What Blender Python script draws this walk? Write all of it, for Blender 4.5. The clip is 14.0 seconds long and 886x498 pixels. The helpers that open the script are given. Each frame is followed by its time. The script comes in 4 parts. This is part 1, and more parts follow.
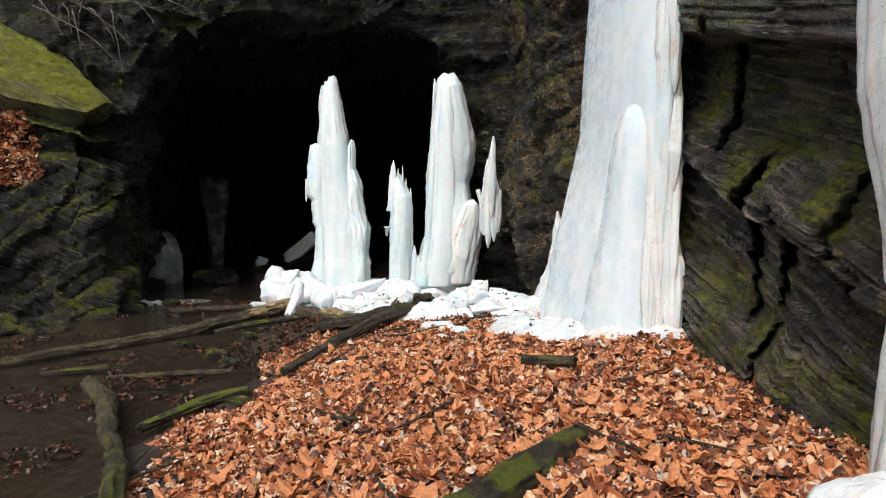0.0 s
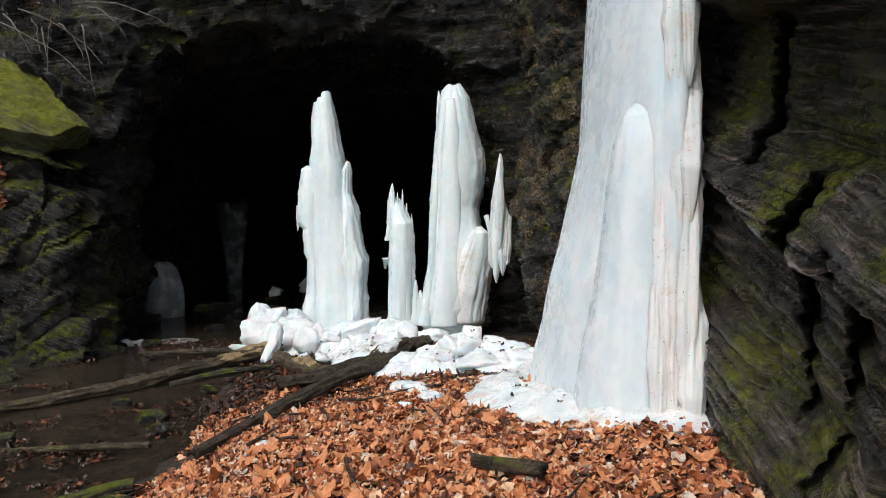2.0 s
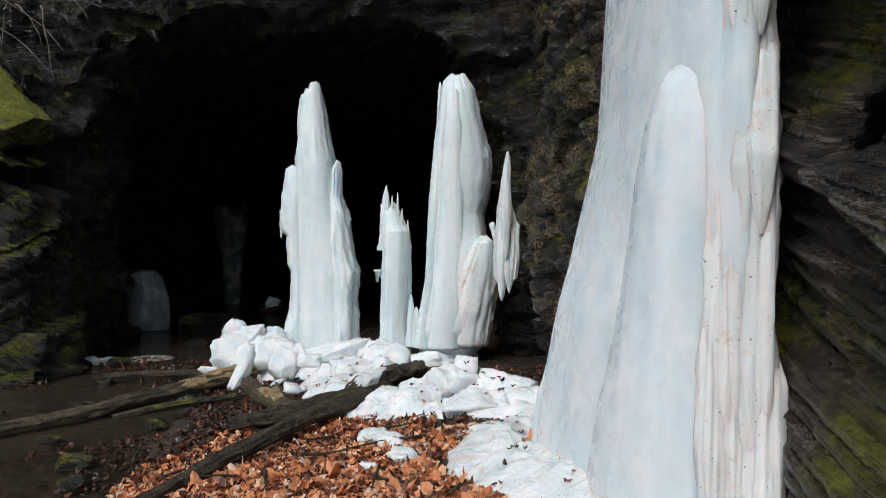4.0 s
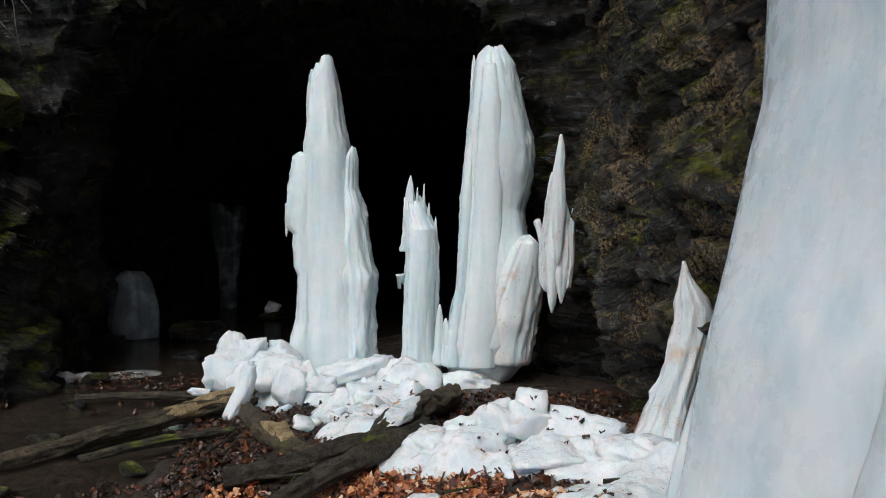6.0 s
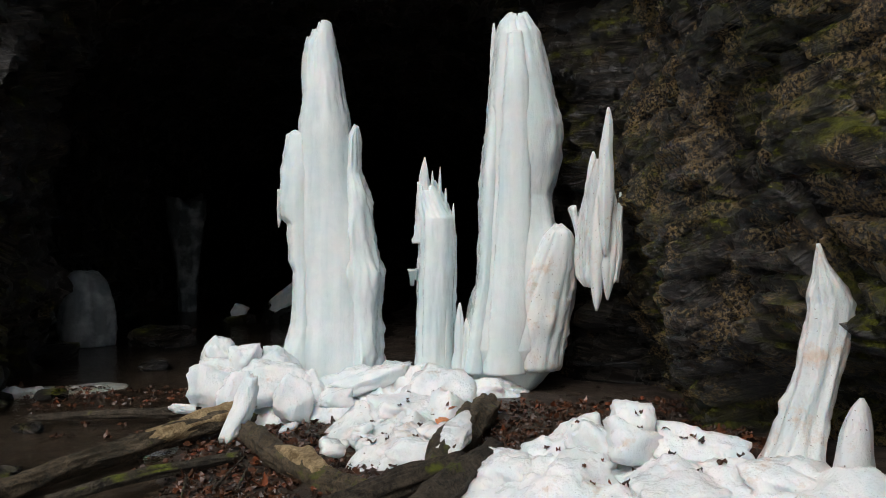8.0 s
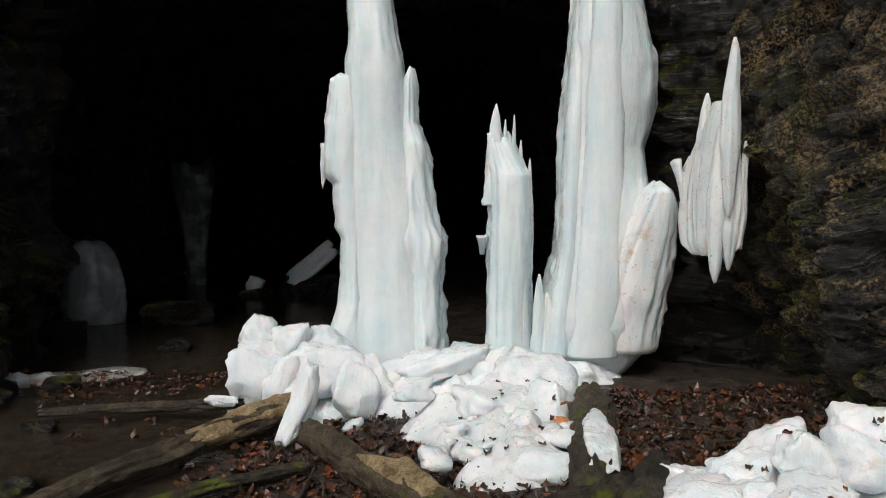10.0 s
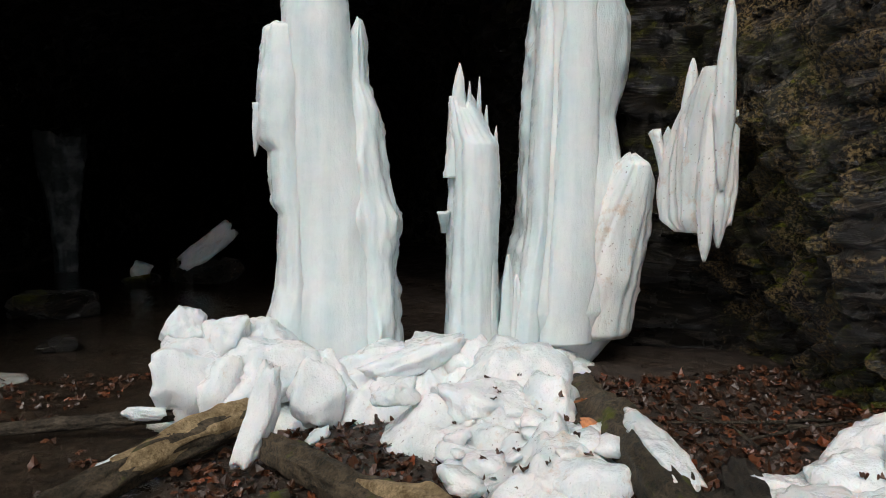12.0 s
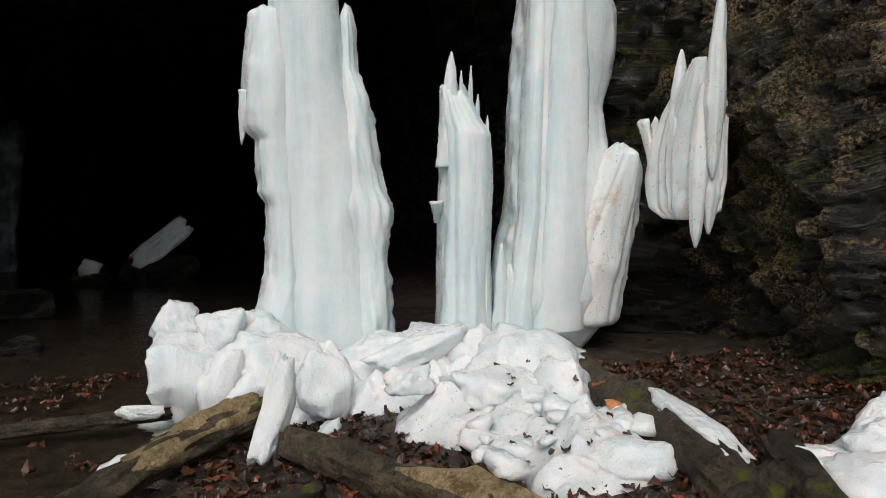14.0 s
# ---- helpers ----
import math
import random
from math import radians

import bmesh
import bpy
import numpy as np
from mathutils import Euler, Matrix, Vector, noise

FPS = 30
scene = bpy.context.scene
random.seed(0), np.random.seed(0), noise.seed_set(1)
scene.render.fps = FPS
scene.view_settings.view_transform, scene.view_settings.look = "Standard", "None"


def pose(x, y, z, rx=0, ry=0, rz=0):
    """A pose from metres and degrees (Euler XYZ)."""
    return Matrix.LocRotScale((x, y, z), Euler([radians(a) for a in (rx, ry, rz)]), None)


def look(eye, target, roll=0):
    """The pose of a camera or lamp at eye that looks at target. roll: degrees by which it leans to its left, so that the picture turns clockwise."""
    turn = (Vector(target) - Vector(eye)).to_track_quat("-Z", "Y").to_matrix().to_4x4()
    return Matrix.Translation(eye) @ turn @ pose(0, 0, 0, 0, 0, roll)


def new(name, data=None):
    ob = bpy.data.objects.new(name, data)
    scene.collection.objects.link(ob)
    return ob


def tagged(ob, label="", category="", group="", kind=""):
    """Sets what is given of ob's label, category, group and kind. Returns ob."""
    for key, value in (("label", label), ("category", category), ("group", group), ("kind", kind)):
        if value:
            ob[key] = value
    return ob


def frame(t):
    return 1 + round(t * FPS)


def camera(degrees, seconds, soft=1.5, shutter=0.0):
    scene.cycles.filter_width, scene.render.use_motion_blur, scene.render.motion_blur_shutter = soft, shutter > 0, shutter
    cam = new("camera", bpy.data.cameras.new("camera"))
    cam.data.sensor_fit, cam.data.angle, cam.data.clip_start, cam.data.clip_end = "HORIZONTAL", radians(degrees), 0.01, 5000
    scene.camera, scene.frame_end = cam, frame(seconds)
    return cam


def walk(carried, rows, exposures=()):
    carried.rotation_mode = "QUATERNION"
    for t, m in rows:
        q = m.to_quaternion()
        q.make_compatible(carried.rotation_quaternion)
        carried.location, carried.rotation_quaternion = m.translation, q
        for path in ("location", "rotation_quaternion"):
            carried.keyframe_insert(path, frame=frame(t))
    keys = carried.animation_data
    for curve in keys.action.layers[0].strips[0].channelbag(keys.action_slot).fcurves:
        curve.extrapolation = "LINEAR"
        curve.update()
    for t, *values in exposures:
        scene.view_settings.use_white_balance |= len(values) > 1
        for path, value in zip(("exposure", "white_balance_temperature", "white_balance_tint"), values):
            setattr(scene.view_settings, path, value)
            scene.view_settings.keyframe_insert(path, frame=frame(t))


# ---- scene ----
cam = camera(66.1, 14.0, soft=0.9)
METRES, EYE, TILT, LEAN, TURN = 8.5, 1.77, -3.5, 0.0, 0.0
ROWS = [
    (0.0, 0.0, 0.0, 0.0, 0.0, 0.0, -0.0),
    (0.5, 0.0225, 0.0606, 0.004, 0.63, -0.15, 0.16),
    (1.0, 0.0472, 0.107, 0.0133, 2.76, 0.15, 0.33),
    (1.5, 0.0684, 0.1472, 0.0213, 3.84, 1.1, 0.3),
    (2.0, 0.0887, 0.174, 0.023, 4.55, 1.81, 0.3),
    (2.5, 0.106, 0.2023, 0.0294, 5.22, 2.09, 0.21),
    (3.0, 0.1129, 0.2417, 0.0294, 5.77, 2.37, 0.06),
    (5.5, 0.0676, 0.4449, 0.0439, 6.36, 2.41, -0.51),
    (6.0, 0.0402, 0.4801, 0.0415, 5.88, 2.49, -0.71),
    (6.5, 0.0133, 0.508, 0.0388, 3.11, 2.65, -0.72),
    (7.0, -0.0126, 0.5349, 0.0361, 2.28, 2.74, -0.56),
    (7.5, -0.0357, 0.557, 0.0318, 1.73, 2.84, -0.51),
    (8.0, -0.0592, 0.5839, 0.0313, 1.39, 2.78, -0.33),
    (8.5, -0.0811, 0.6155, 0.0274, 1.4, 1.85, -0.2),
    (9.0, -0.106, 0.6445, 0.029, 1.32, 1.64, -0.15),
    (11.5, -0.2025, 0.7731, 0.0239, -4.66, -1.62, 0.32),
    (12.0, -0.2224, 0.7886, 0.0242, -9.46, -1.1, 0.21),
    (12.5, -0.2289, 0.8, 0.0211, -12.92, -0.92, 0.57),
    (13.0, -0.2333, 0.8091, 0.0195, -13.9, -0.98, 0.88),
    (13.5, -0.249, 0.8127, 0.0166, -14.35, -1.06, 0.86),
    (14.0, -0.272, 0.8029, 0.0171, -14.69, -1.33, 0.76),
]
walk(cam, [(t, pose(0, 0, EYE, TILT, LEAN, TURN) @ pose(METRES * x, METRES * y, METRES * z, 90 + pitch, roll, yaw)) for t, x, y, z, yaw, pitch, roll in ROWS],
     [(0.0, 0.28, 6450, 10), (1.5, 0.15, 6350, 10), (3.0, 0.0, 6200, 10), (5.5, -0.27, 6050, 9), (6.5, -0.28, 6200, 9), (8.0, -0.24, 6450, 10), (9.0, -0.2, 6500, 10), (14.0, -0.27, 6500, 10)])

# ---- world, sun ----
world = bpy.data.worlds.new("sky")
scene.world = world
world.use_nodes = True
wn = world.node_tree.nodes
sky = wn.new("ShaderNodeTexSky")
sky.sky_type = "NISHITA"
sky.sun_disc = False
SUN_EL, SUN_AZ = radians(52), radians(205)
sky.sun_elevation, sky.sun_rotation = SUN_EL, SUN_AZ
sky.dust_density, sky.air_density = 4.0, 1.0
haze = wn.new("ShaderNodeHueSaturation")
haze.inputs["Saturation"].default_value = 0.35
world.node_tree.links.new(sky.outputs[0], haze.inputs["Color"])
world.node_tree.links.new(haze.outputs[0], wn["Background"].inputs["Color"])
wn["Background"].inputs["Strength"].default_value = 0.15
sun = new("sun", bpy.data.lights.new("sun", "SUN"))
sun.data.energy, sun.data.angle, sun.data.color = 1.2, radians(35), (1.0, 0.97, 0.92)
sun_dir = Vector((math.sin(SUN_AZ) * math.cos(SUN_EL), math.cos(SUN_AZ) * math.cos(SUN_EL), math.sin(SUN_EL)))
sun.matrix_world = look(sun_dir * 40, (0, 0, 0))


# ---- numeric noise ----
def hashed(i, j, k, seed=0):
    n = (i.astype(np.int64) * 374761393 + j.astype(np.int64) * 668265263 + k.astype(np.int64) * 2147483647 + seed * 974634777) & 0xFFFFFFFF
    n = ((n ^ (n >> 13)) * 1274126177) & 0xFFFFFFFF
    n = ((n ^ (n >> 16)) * 2246822519) & 0xFFFFFFFF
    return ((n ^ (n >> 15)) & 0xFFFFFF) / float(0xFFFFFF)


def vnoise(x, y, z, seed=0):
    """Smooth noise from -1 to 1."""
    x, y, z = np.broadcast_arrays(np.asarray(x, float), np.asarray(y, float), np.asarray(z, float))
    i, j, k = np.floor(x), np.floor(y), np.floor(z)
    f, g, h = x - i, y - j, z - k
    f, g, h = f * f * (3 - 2 * f), g * g * (3 - 2 * g), h * h * (3 - 2 * h)
    out = 0
    for a in (0, 1):
        for b in (0, 1):
            for c in (0, 1):
                w = (f if a else 1 - f) * (g if b else 1 - g) * (h if c else 1 - h)
                out = out + w * hashed(i + a, j + b, k + c, seed)
    return out * 2 - 1


def fbm(x, y, z, octaves=4, seed=0):
    out, amp, s = 0, 1.0, 1.0
    for o in range(octaves):
        out = out + amp * vnoise(np.asarray(x) * s, np.asarray(y) * s, np.asarray(z) * s, seed + o)
        amp, s = amp * 0.5, s * 2.03
    return out


# ---- mesh helpers ----
def mesh_of(name, verts, faces, mat, smooth=True):
    me = bpy.data.meshes.new(name)
    me.from_pydata(np.asarray(verts, float).tolist(), [], faces if isinstance(faces, list) else faces.tolist())
    me.materials.append(mat)
    if smooth:
        me.polygons.foreach_set("use_smooth", [True] * len(me.polygons))
    me.update()
    return me


def grid_faces(nu, nv, wrap=False):
    """Quads of a grid of nu rows by nv columns."""
    i = np.arange(nu - 1)[:, None]
    j = np.arange(nv if wrap else nv - 1)[None, :]
    j2 = (j + 1) % nv
    return np.stack([i * nv + j, i * nv + j2, (i + 1) * nv + j2, (i + 1) * nv + j], -1).reshape(-1, 4)


def thing(name, label, category, group="", kind=""):
    return tagged(new(name), label, category, group, kind)


def part(name, me, parent, label=""):
    ob = new(name, me)
    ob.parent = parent
    return tagged(ob, label)


# ---- materials ----
class Mat:
    """A node material with short ways to add nodes."""

    def __init__(self, name, rough=0.6, spec=0.5):
        self.m = bpy.data.materials.new(name)
        self.m.use_nodes = True
        self.n, self.l = self.m.node_tree.nodes, self.m.node_tree.links
        self.b = self.n["Principled BSDF"]
        self.b.inputs["Roughness"].default_value = rough
        self.b.inputs["Specular IOR Level"].default_value = spec
        self.geo = self.n.new("ShaderNodeNewGeometry")
        self.pos = self.geo.outputs["Position"]

    def put(self, a, node, socket):
        if hasattr(a, "is_linked"):
            self.l.new(a, node.inputs[socket])
        else:
            node.inputs[socket].default_value = a

    def stretch(self, scale, turn=(0, 0, 0)):
        tn = self.n.new("ShaderNodeMapping")
        self.l.new(self.pos, tn.inputs["Vector"])
        tn.inputs["Rotation"].default_value = [radians(a) for a in turn]
        mp = self.n.new("ShaderNodeMapping")
        self.l.new(tn.outputs[0], mp.inputs["Vector"])
        mp.inputs["Scale"].default_value = scale
        return mp.outputs[0]

    def noise(self, scale, detail=5, rough=0.6, vec=None, dist=0.0):
        t = self.n.new("ShaderNodeTexNoise")
        self.l.new(vec or self.pos, t.inputs["Vector"])
        t.inputs["Scale"].default_value, t.inputs["Detail"].default_value = scale, detail
        t.inputs["Roughness"].default_value, t.inputs["Distortion"].default_value = rough, dist
        return t.outputs["Fac"]

    def ramp(self, fac, stops):
        r = self.n.new("ShaderNodeValToRGB")
        self.l.new(fac, r.inputs[0])
        e = r.color_ramp.elements
        while len(e) < len(stops):
            e.new(0.5)
        for s, (p, c) in zip(e, stops):
            s.position = p
            s.color = (c, c, c, 1) if isinstance(c, (int, float)) else (*c, 1)
        return r.outputs[0]

    def mix(self, fac, a, b, how="MIX"):
        x = self.n.new("ShaderNodeMix")
        x.data_type, x.blend_type = "RGBA", how
        for v, k in ((fac, 0), (a, 6), (b, 7)):
            self.put((*v, 1) if isinstance(v, tuple) else v, x, k)
        return x.outputs[2]

    def math(self, op, a, b=0.0):
        x = self.n.new("ShaderNodeMath")
        x.operation = op
        self.put(a, x, 0)
        self.put(b, x, 1)
        return x.outputs[0]

    def normal_z(self):
        s = self.n.new("ShaderNodeSeparateXYZ")
        self.l.new(self.geo.outputs["Normal"], s.inputs[0])
        return s.outputs[2]

    def axis(self, k):
        s = self.n.new("ShaderNodeSeparateXYZ")
        self.l.new(self.pos, s.inputs[0])
        return s.outputs[k]

    def bump(self, height, strength=0.5, dist=0.02):
        b = self.n.new("ShaderNodeBump")
        self.l.new(height, b.inputs["Height"])
        b.inputs["Strength"].default_value, b.inputs["Distance"].default_value = strength, dist
        self.l.new(b.outputs[0], self.b.inputs["Normal"])

    def color(self, c):
        self.put((*c, 1) if isinstance(c, tuple) else c, self.b, "Base Color")

    def rough(self, r):
        self.put(r, self.b, "Roughness")


def rock_material(name, moss, tan, dark=1.0, tilt=(-17, 6, 0), steep=0.18, lush=((0.03, 0.036, 0.006), (0.28, 0.29, 0.03))):
    """Wet layered schist with moss and tan lichen in patches."""
    M = Mat(name, 0.45)
    layers = M.noise(3.0, 6, 0.65, M.stretch((0.55, 0.55, 9.0), tilt), 0.3)
    fine = M.noise(8.0, 5, 0.7, M.stretch((0.5, 0.5, 8.0), tilt), 0.4)
    grain = M.noise(38.0, 4, 0.7)
    patch = M.noise(1.1, 4, 0.55)
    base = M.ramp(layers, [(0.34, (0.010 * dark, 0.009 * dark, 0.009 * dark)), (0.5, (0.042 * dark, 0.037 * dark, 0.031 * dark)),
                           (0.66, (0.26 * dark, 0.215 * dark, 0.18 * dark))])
    base = M.mix(M.ramp(fine, [(0.36, 0.85), (0.5, 0.0)]), base, (0.012, 0.011, 0.010))
    base = M.mix(M.ramp(patch, [(0.4, 0.0), (0.7, 0.35)]), base, (0.075 * dark, 0.055 * dark, 0.034 * dark))
    tanmask = M.math("MULTIPLY", M.ramp(M.noise(2.1, 5, 0.7), [(0.60 - 0.08 * tan, 0.0), (0.68 - 0.08 * tan, 1.0)]), M.ramp(grain, [(0.47, 0.0), (0.55, 1.0)]))
    base = M.mix(M.math("MULTIPLY", tanmask, tan), base, (0.36, 0.25, 0.12))
    up = M.ramp(M.normal_z(), [(0.1, steep), (0.6, 1.0)])
    mm = M.math("MULTIPLY", M.ramp(M.math("ADD", M.noise(1.4, 5, 0.65), M.math("MULTIPLY", grain, 0.12)), [(0.62 - 0.14 * moss, 0.0), (0.74 - 0.14 * moss, 1.0)]), up)
    green = M.mix(M.ramp(M.noise(9.0, 5, 0.7), [(0.35, 0.0), (0.65, 1.0)]), *lush)
    base = M.mix(mm, base, green)
    M.color(M.mix(M.ramp(grain, [(0.3, 0.5), (0.6, 0.0)]), base, (0.012, 0.011, 0.01)))
    M.rough(M.ramp(M.noise(2.6, 5, 0.6), [(0.4, 0.1), (0.62, 0.42)]))
    M.b.inputs['Specular IOR Level'].default_value = 0.75
    M.bump(M.math("ADD", M.math("ADD", M.math("MULTIPLY", layers, 1.4), M.math("MULTIPLY", fine, 1.0)), M.math("MULTIPLY", grain, 0.7)), 1.0, 0.11)
    return M.m


def ice_material(name, white, dirt=0.0, cloudy=1.0, run=0.07, relief=0.35):
    """Milky ice: clear bluish streaks that run down through white."""
    M = Mat(name, 0.28, 0.5)
    streak = M.noise(5.0, 4, 0.5, M.stretch((1.3, 1.3, run)), 0.2)
    blot = M.noise(3.0, 4, 0.55)
    c = M.mix(M.ramp(streak, [(0.35, 0.0), (0.62, 1.0)]), tuple(v * w for v, w in zip(white, (0.80, 0.87, 0.885))), white)
    c = M.mix(M.ramp(blot, [(0.45, 0.0), (0.7, 0.45)]), c, (0.88, 0.9, 0.9))
    if dirt:
        d = M.ramp(M.noise(5.0, 6, 0.7), [(0.6 - 0.05 * dirt, 0.0), (0.72 - 0.05 * dirt, 0.8)])
        c = M.mix(d, c, (0.62, 0.50, 0.40))
        specks = M.ramp(M.noise(55.0, 2, 0.5), [(0.70, 0.0), (0.73, 1.0)])
        c = M.mix(M.math("MULTIPLY", specks, dirt), c, (0.10, 0.06, 0.04))
    M.color(c)
    M.b.inputs["Subsurface Weight"].default_value = 0.6 * cloudy
    M.b.inputs["Subsurface Radius"].default_value = (0.05, 0.08, 0.1)
    M.b.inputs["Subsurface Scale"].default_value = 0.6
    M.b.inputs["IOR"].default_value = 1.31
    M.rough(M.ramp(M.noise(8.0, 4), [(0.35, 0.14), (0.7, 0.5)]))
    M.bump(M.math("ADD", M.noise(22.0, 4, 0.6, M.stretch((1, 1, 0.3))), M.math("MULTIPLY", M.noise(90.0, 2), 0.3)), relief, 0.02)
    return M.m


def bark_material(name, light, dark, moss=0.0):
    M = Mat(name, 0.8, 0.3)
    n = M.math("ADD", M.math("MULTIPLY", M.noise(11.0, 6, 0.75, None, 0.6), 0.55), M.math("MULTIPLY", M.noise(55.0, 5, 0.75), 0.45))
    c = M.mix(M.ramp(n, [(0.4, 0.0), (0.58, 1.0)]), tuple(v * 0.6 for v in dark), light)
    c = M.mix(M.ramp(M.noise(3.0, 3), [(0.45, 0.0), (0.65, 0.6)]), c, tuple(v * 0.5 for v in dark))
    if moss:
        up = M.ramp(M.normal_z(), [(0.1, 0.0), (0.6, 1.0)])
        c = M.mix(M.math("MULTIPLY", up, M.ramp(M.noise(4.0, 4), [(0.62 - 0.3 * moss, 0.0), (0.72 - 0.3 * moss, 1.0)])), c,
                  M.mix(M.noise(30.0, 3), (0.06, 0.08, 0.01), (0.22, 0.24, 0.03)))
    M.color(c)
    M.rough(M.ramp(n, [(0.3, 0.5), (0.7, 0.9)]))
    M.bump(n, 1.0, 0.09)
    return M.m


def leaf_material(name, stops, rough=0.55):
    M = Mat(name, rough, 0.4)
    c = M.ramp(M.geo.outputs["Random Per Island"], stops)
    c = M.mix(M.ramp(M.noise(60.0, 3), [(0.4, 0.0), (0.7, 0.4)]), c, (0.07, 0.03, 0.015))
    M.color(c)
    M.bump(M.noise(90.0, 3), 0.4, 0.004)
    return M.m


ROCK_EAST = rock_material("layered_wet_schist", 0.6, 0.25, 1.6, (-17, 6, 0), 0.5)
ROCK_BUTTRESS = rock_material("mossy_schist", 0.55, 1.4, 0.75, (-12, 35, 0), 0.22)
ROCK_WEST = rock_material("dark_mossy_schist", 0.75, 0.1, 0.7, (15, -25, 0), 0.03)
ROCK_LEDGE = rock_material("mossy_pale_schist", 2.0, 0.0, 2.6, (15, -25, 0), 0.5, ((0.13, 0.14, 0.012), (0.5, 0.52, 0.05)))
# Dark wet rock; shade of overhang and bore is put into its colour too.
ROCK_FACE = rock_material("dark_shaded_schist", 0.2, 0.4, 0.5)
ICE = ice_material("column_ice", (0.78, 0.84, 0.85))
ICE_FALL = ice_material("icefall_ice", (0.76, 0.83, 0.865), 0.0, 1.0, 0.4, 0.12)
ICE_DIRTY = ice_material("stained_ice", (0.82, 0.83, 0.82), 0.8)
# The tunnel's dimness is put into the colour of these two ices.
ICE_CLEAR_SHADED = ice_material("clear_shaded_ice", (0.13, 0.145, 0.145), 0.0, 0.3)
ICE_DIM = ice_material("shaded_tunnel_ice", (0.26, 0.275, 0.275), 0.0, 0.3)
SNOW = ice_material("broken_ice", (0.85, 0.86, 0.87), 0.25, relief=0.9)
SNOW_DIRTY = ice_material("dirty_ice", (0.78, 0.79, 0.79), 0.9, relief=0.9)
BARK = bark_material("bark", (0.22, 0.165, 0.105), (0.04, 0.038, 0.026), 0.2)
BARK_DARK = bark_material("wet_bark", (0.15, 0.12, 0.085), (0.025, 0.02, 0.015), 0.1)
BARK_MOSS = bark_material("mossy_bark", (0.12, 0.10, 0.07), (0.035, 0.03, 0.022), 0.55)
TWIG = bark_material("pale_twig", (0.42, 0.36, 0.3), (0.18, 0.15, 0.12))
WOOD_RAW = bark_material("splintered_wood", (0.74, 0.56, 0.32), (0.38, 0.25, 0.11))
# Darkest tones are wet leaves, and shade between leaves put into the colour.
LEAF = leaf_material("dry_leaves", [(0.0, (0.035, 0.016, 0.012)), (0.13, (0.15, 0.048, 0.028)), (0.3, (0.36, 0.11, 0.05)), (0.5, (0.58, 0.21, 0.08)), (0.72, (0.72, 0.33, 0.15)), (0.9, (0.78, 0.50, 0.30)), (1.0, (0.66, 0.56, 0.48))])
LEAF_WET = leaf_material("wet_leaves", [(0.0, (0.014, 0.009, 0.006)), (0.5, (0.04, 0.02, 0.011)), (0.9, (0.1, 0.036, 0.016)), (1.0, (0.22, 0.06, 0.025))], 0.3)

M = Mat("damp_soil", 0.6, 0.4)
soil_n = M.noise(9.0, 7, 0.7)
M.color(M.ramp(soil_n, [(0.3, (0.01, 0.008, 0.006)), (0.55, (0.05, 0.036, 0.026)), (0.8, (0.14, 0.1, 0.074))]))
M.rough(M.ramp(M.noise(3.0, 4), [(0.35, 0.25), (0.65, 0.8)]))
M.bump(soil_n, 1.0, 0.06)
SOIL = M.m

M = Mat("shallow_water", 0.05, 0.5)
M.color((0.75, 0.70, 0.6))
M.b.inputs["Transmission Weight"].default_value = 1.0
M.b.inputs["IOR"].default_value = 1.33
M.bump(M.math("ADD", M.noise(7.0, 4, 0.55, M.stretch((1.0, 1.8, 1.0)), 0.6), M.math("MULTIPLY", M.noise(30.0, 2), 0.25)), 0.3, 0.03)
WATER = M.m


# ---- ground ----
def smooth(a, b, v):
    t = np.clip((v - a) / (b - a), 0, 1)
    return t * t * (3 - 2 * t)


def shore(y):
    return np.interp(y, (-20, 2.0, 4.0, 4.9, 6.4, 8.9, 10.8, 12.5, 16, 30), (-3.0, -1.6, -1.95, -2.25, -1.95, -2.3, -3.0, -2.6, -2.0, -2.0))


def ground_z(x, y):
    x, y = np.asarray(x, float), np.asarray(y, float)
    d = x - shore(y) - 0.25 * vnoise(x * 0.9, y * 0.9, 0, 5)
    top = np.interp(y, (-20, 6.0, 9.0, 10.4, 12.5, 18), (0.65, 0.65, 0.55, 0.26, 0.24, 0.15))
    rise = np.where(d > 0, top * (1 - np.exp(-(np.abs(d) / 1.9) ** 1.2)), -0.14 * (1 - np.exp(-np.abs(d) / 0.35)))
    bank = 1.6 * smooth(-6.6, -9.5, x) * smooth(13, 9, y) + 0.12 * smooth(-5.2, -6.2, x) * smooth(12, 10, y)
    far = 0.6 * smooth(20, 70, np.hypot(x, y)) * (1 + vnoise(x * 0.05, y * 0.05, 0, 9))
    heap = 0.2 * np.exp(-((x - 1.85) / 0.75) ** 2 - ((y - 6.0) / 0.8) ** 2)
    return rise + heap + bank + far + 0.03 * vnoise(x * 2.2, y * 2.2, 0, 3) + 0.012 * vnoise(x * 8, y * 8, 0, 4)


def stretched(near0, near1, step, far):
    """Even steps over the near stretch and ever longer ones out to the horizon."""
    a = np.arange(near0, near1 + step, step)
    g = np.geomspace(step * 2, far, 24)
    return np.concatenate([near0 - g[::-1], a, a[-1] + g])


gx, gy = stretched(-9, 3, 0.05, 900), stretched(-1, 17, 0.06, 900)
GX, GY = np.meshgrid(gx, gy, indexing="ij")
verts = np.stack([GX, GY, ground_z(GX, GY)], -1).reshape(-1, 3)
tagged(new("ground", mesh_of("ground", verts, grid_faces(len(gx), len(gy))[:, ::-1], SOIL)), "dark damp soil of the bank and stream bed", "ground", kind="structure")

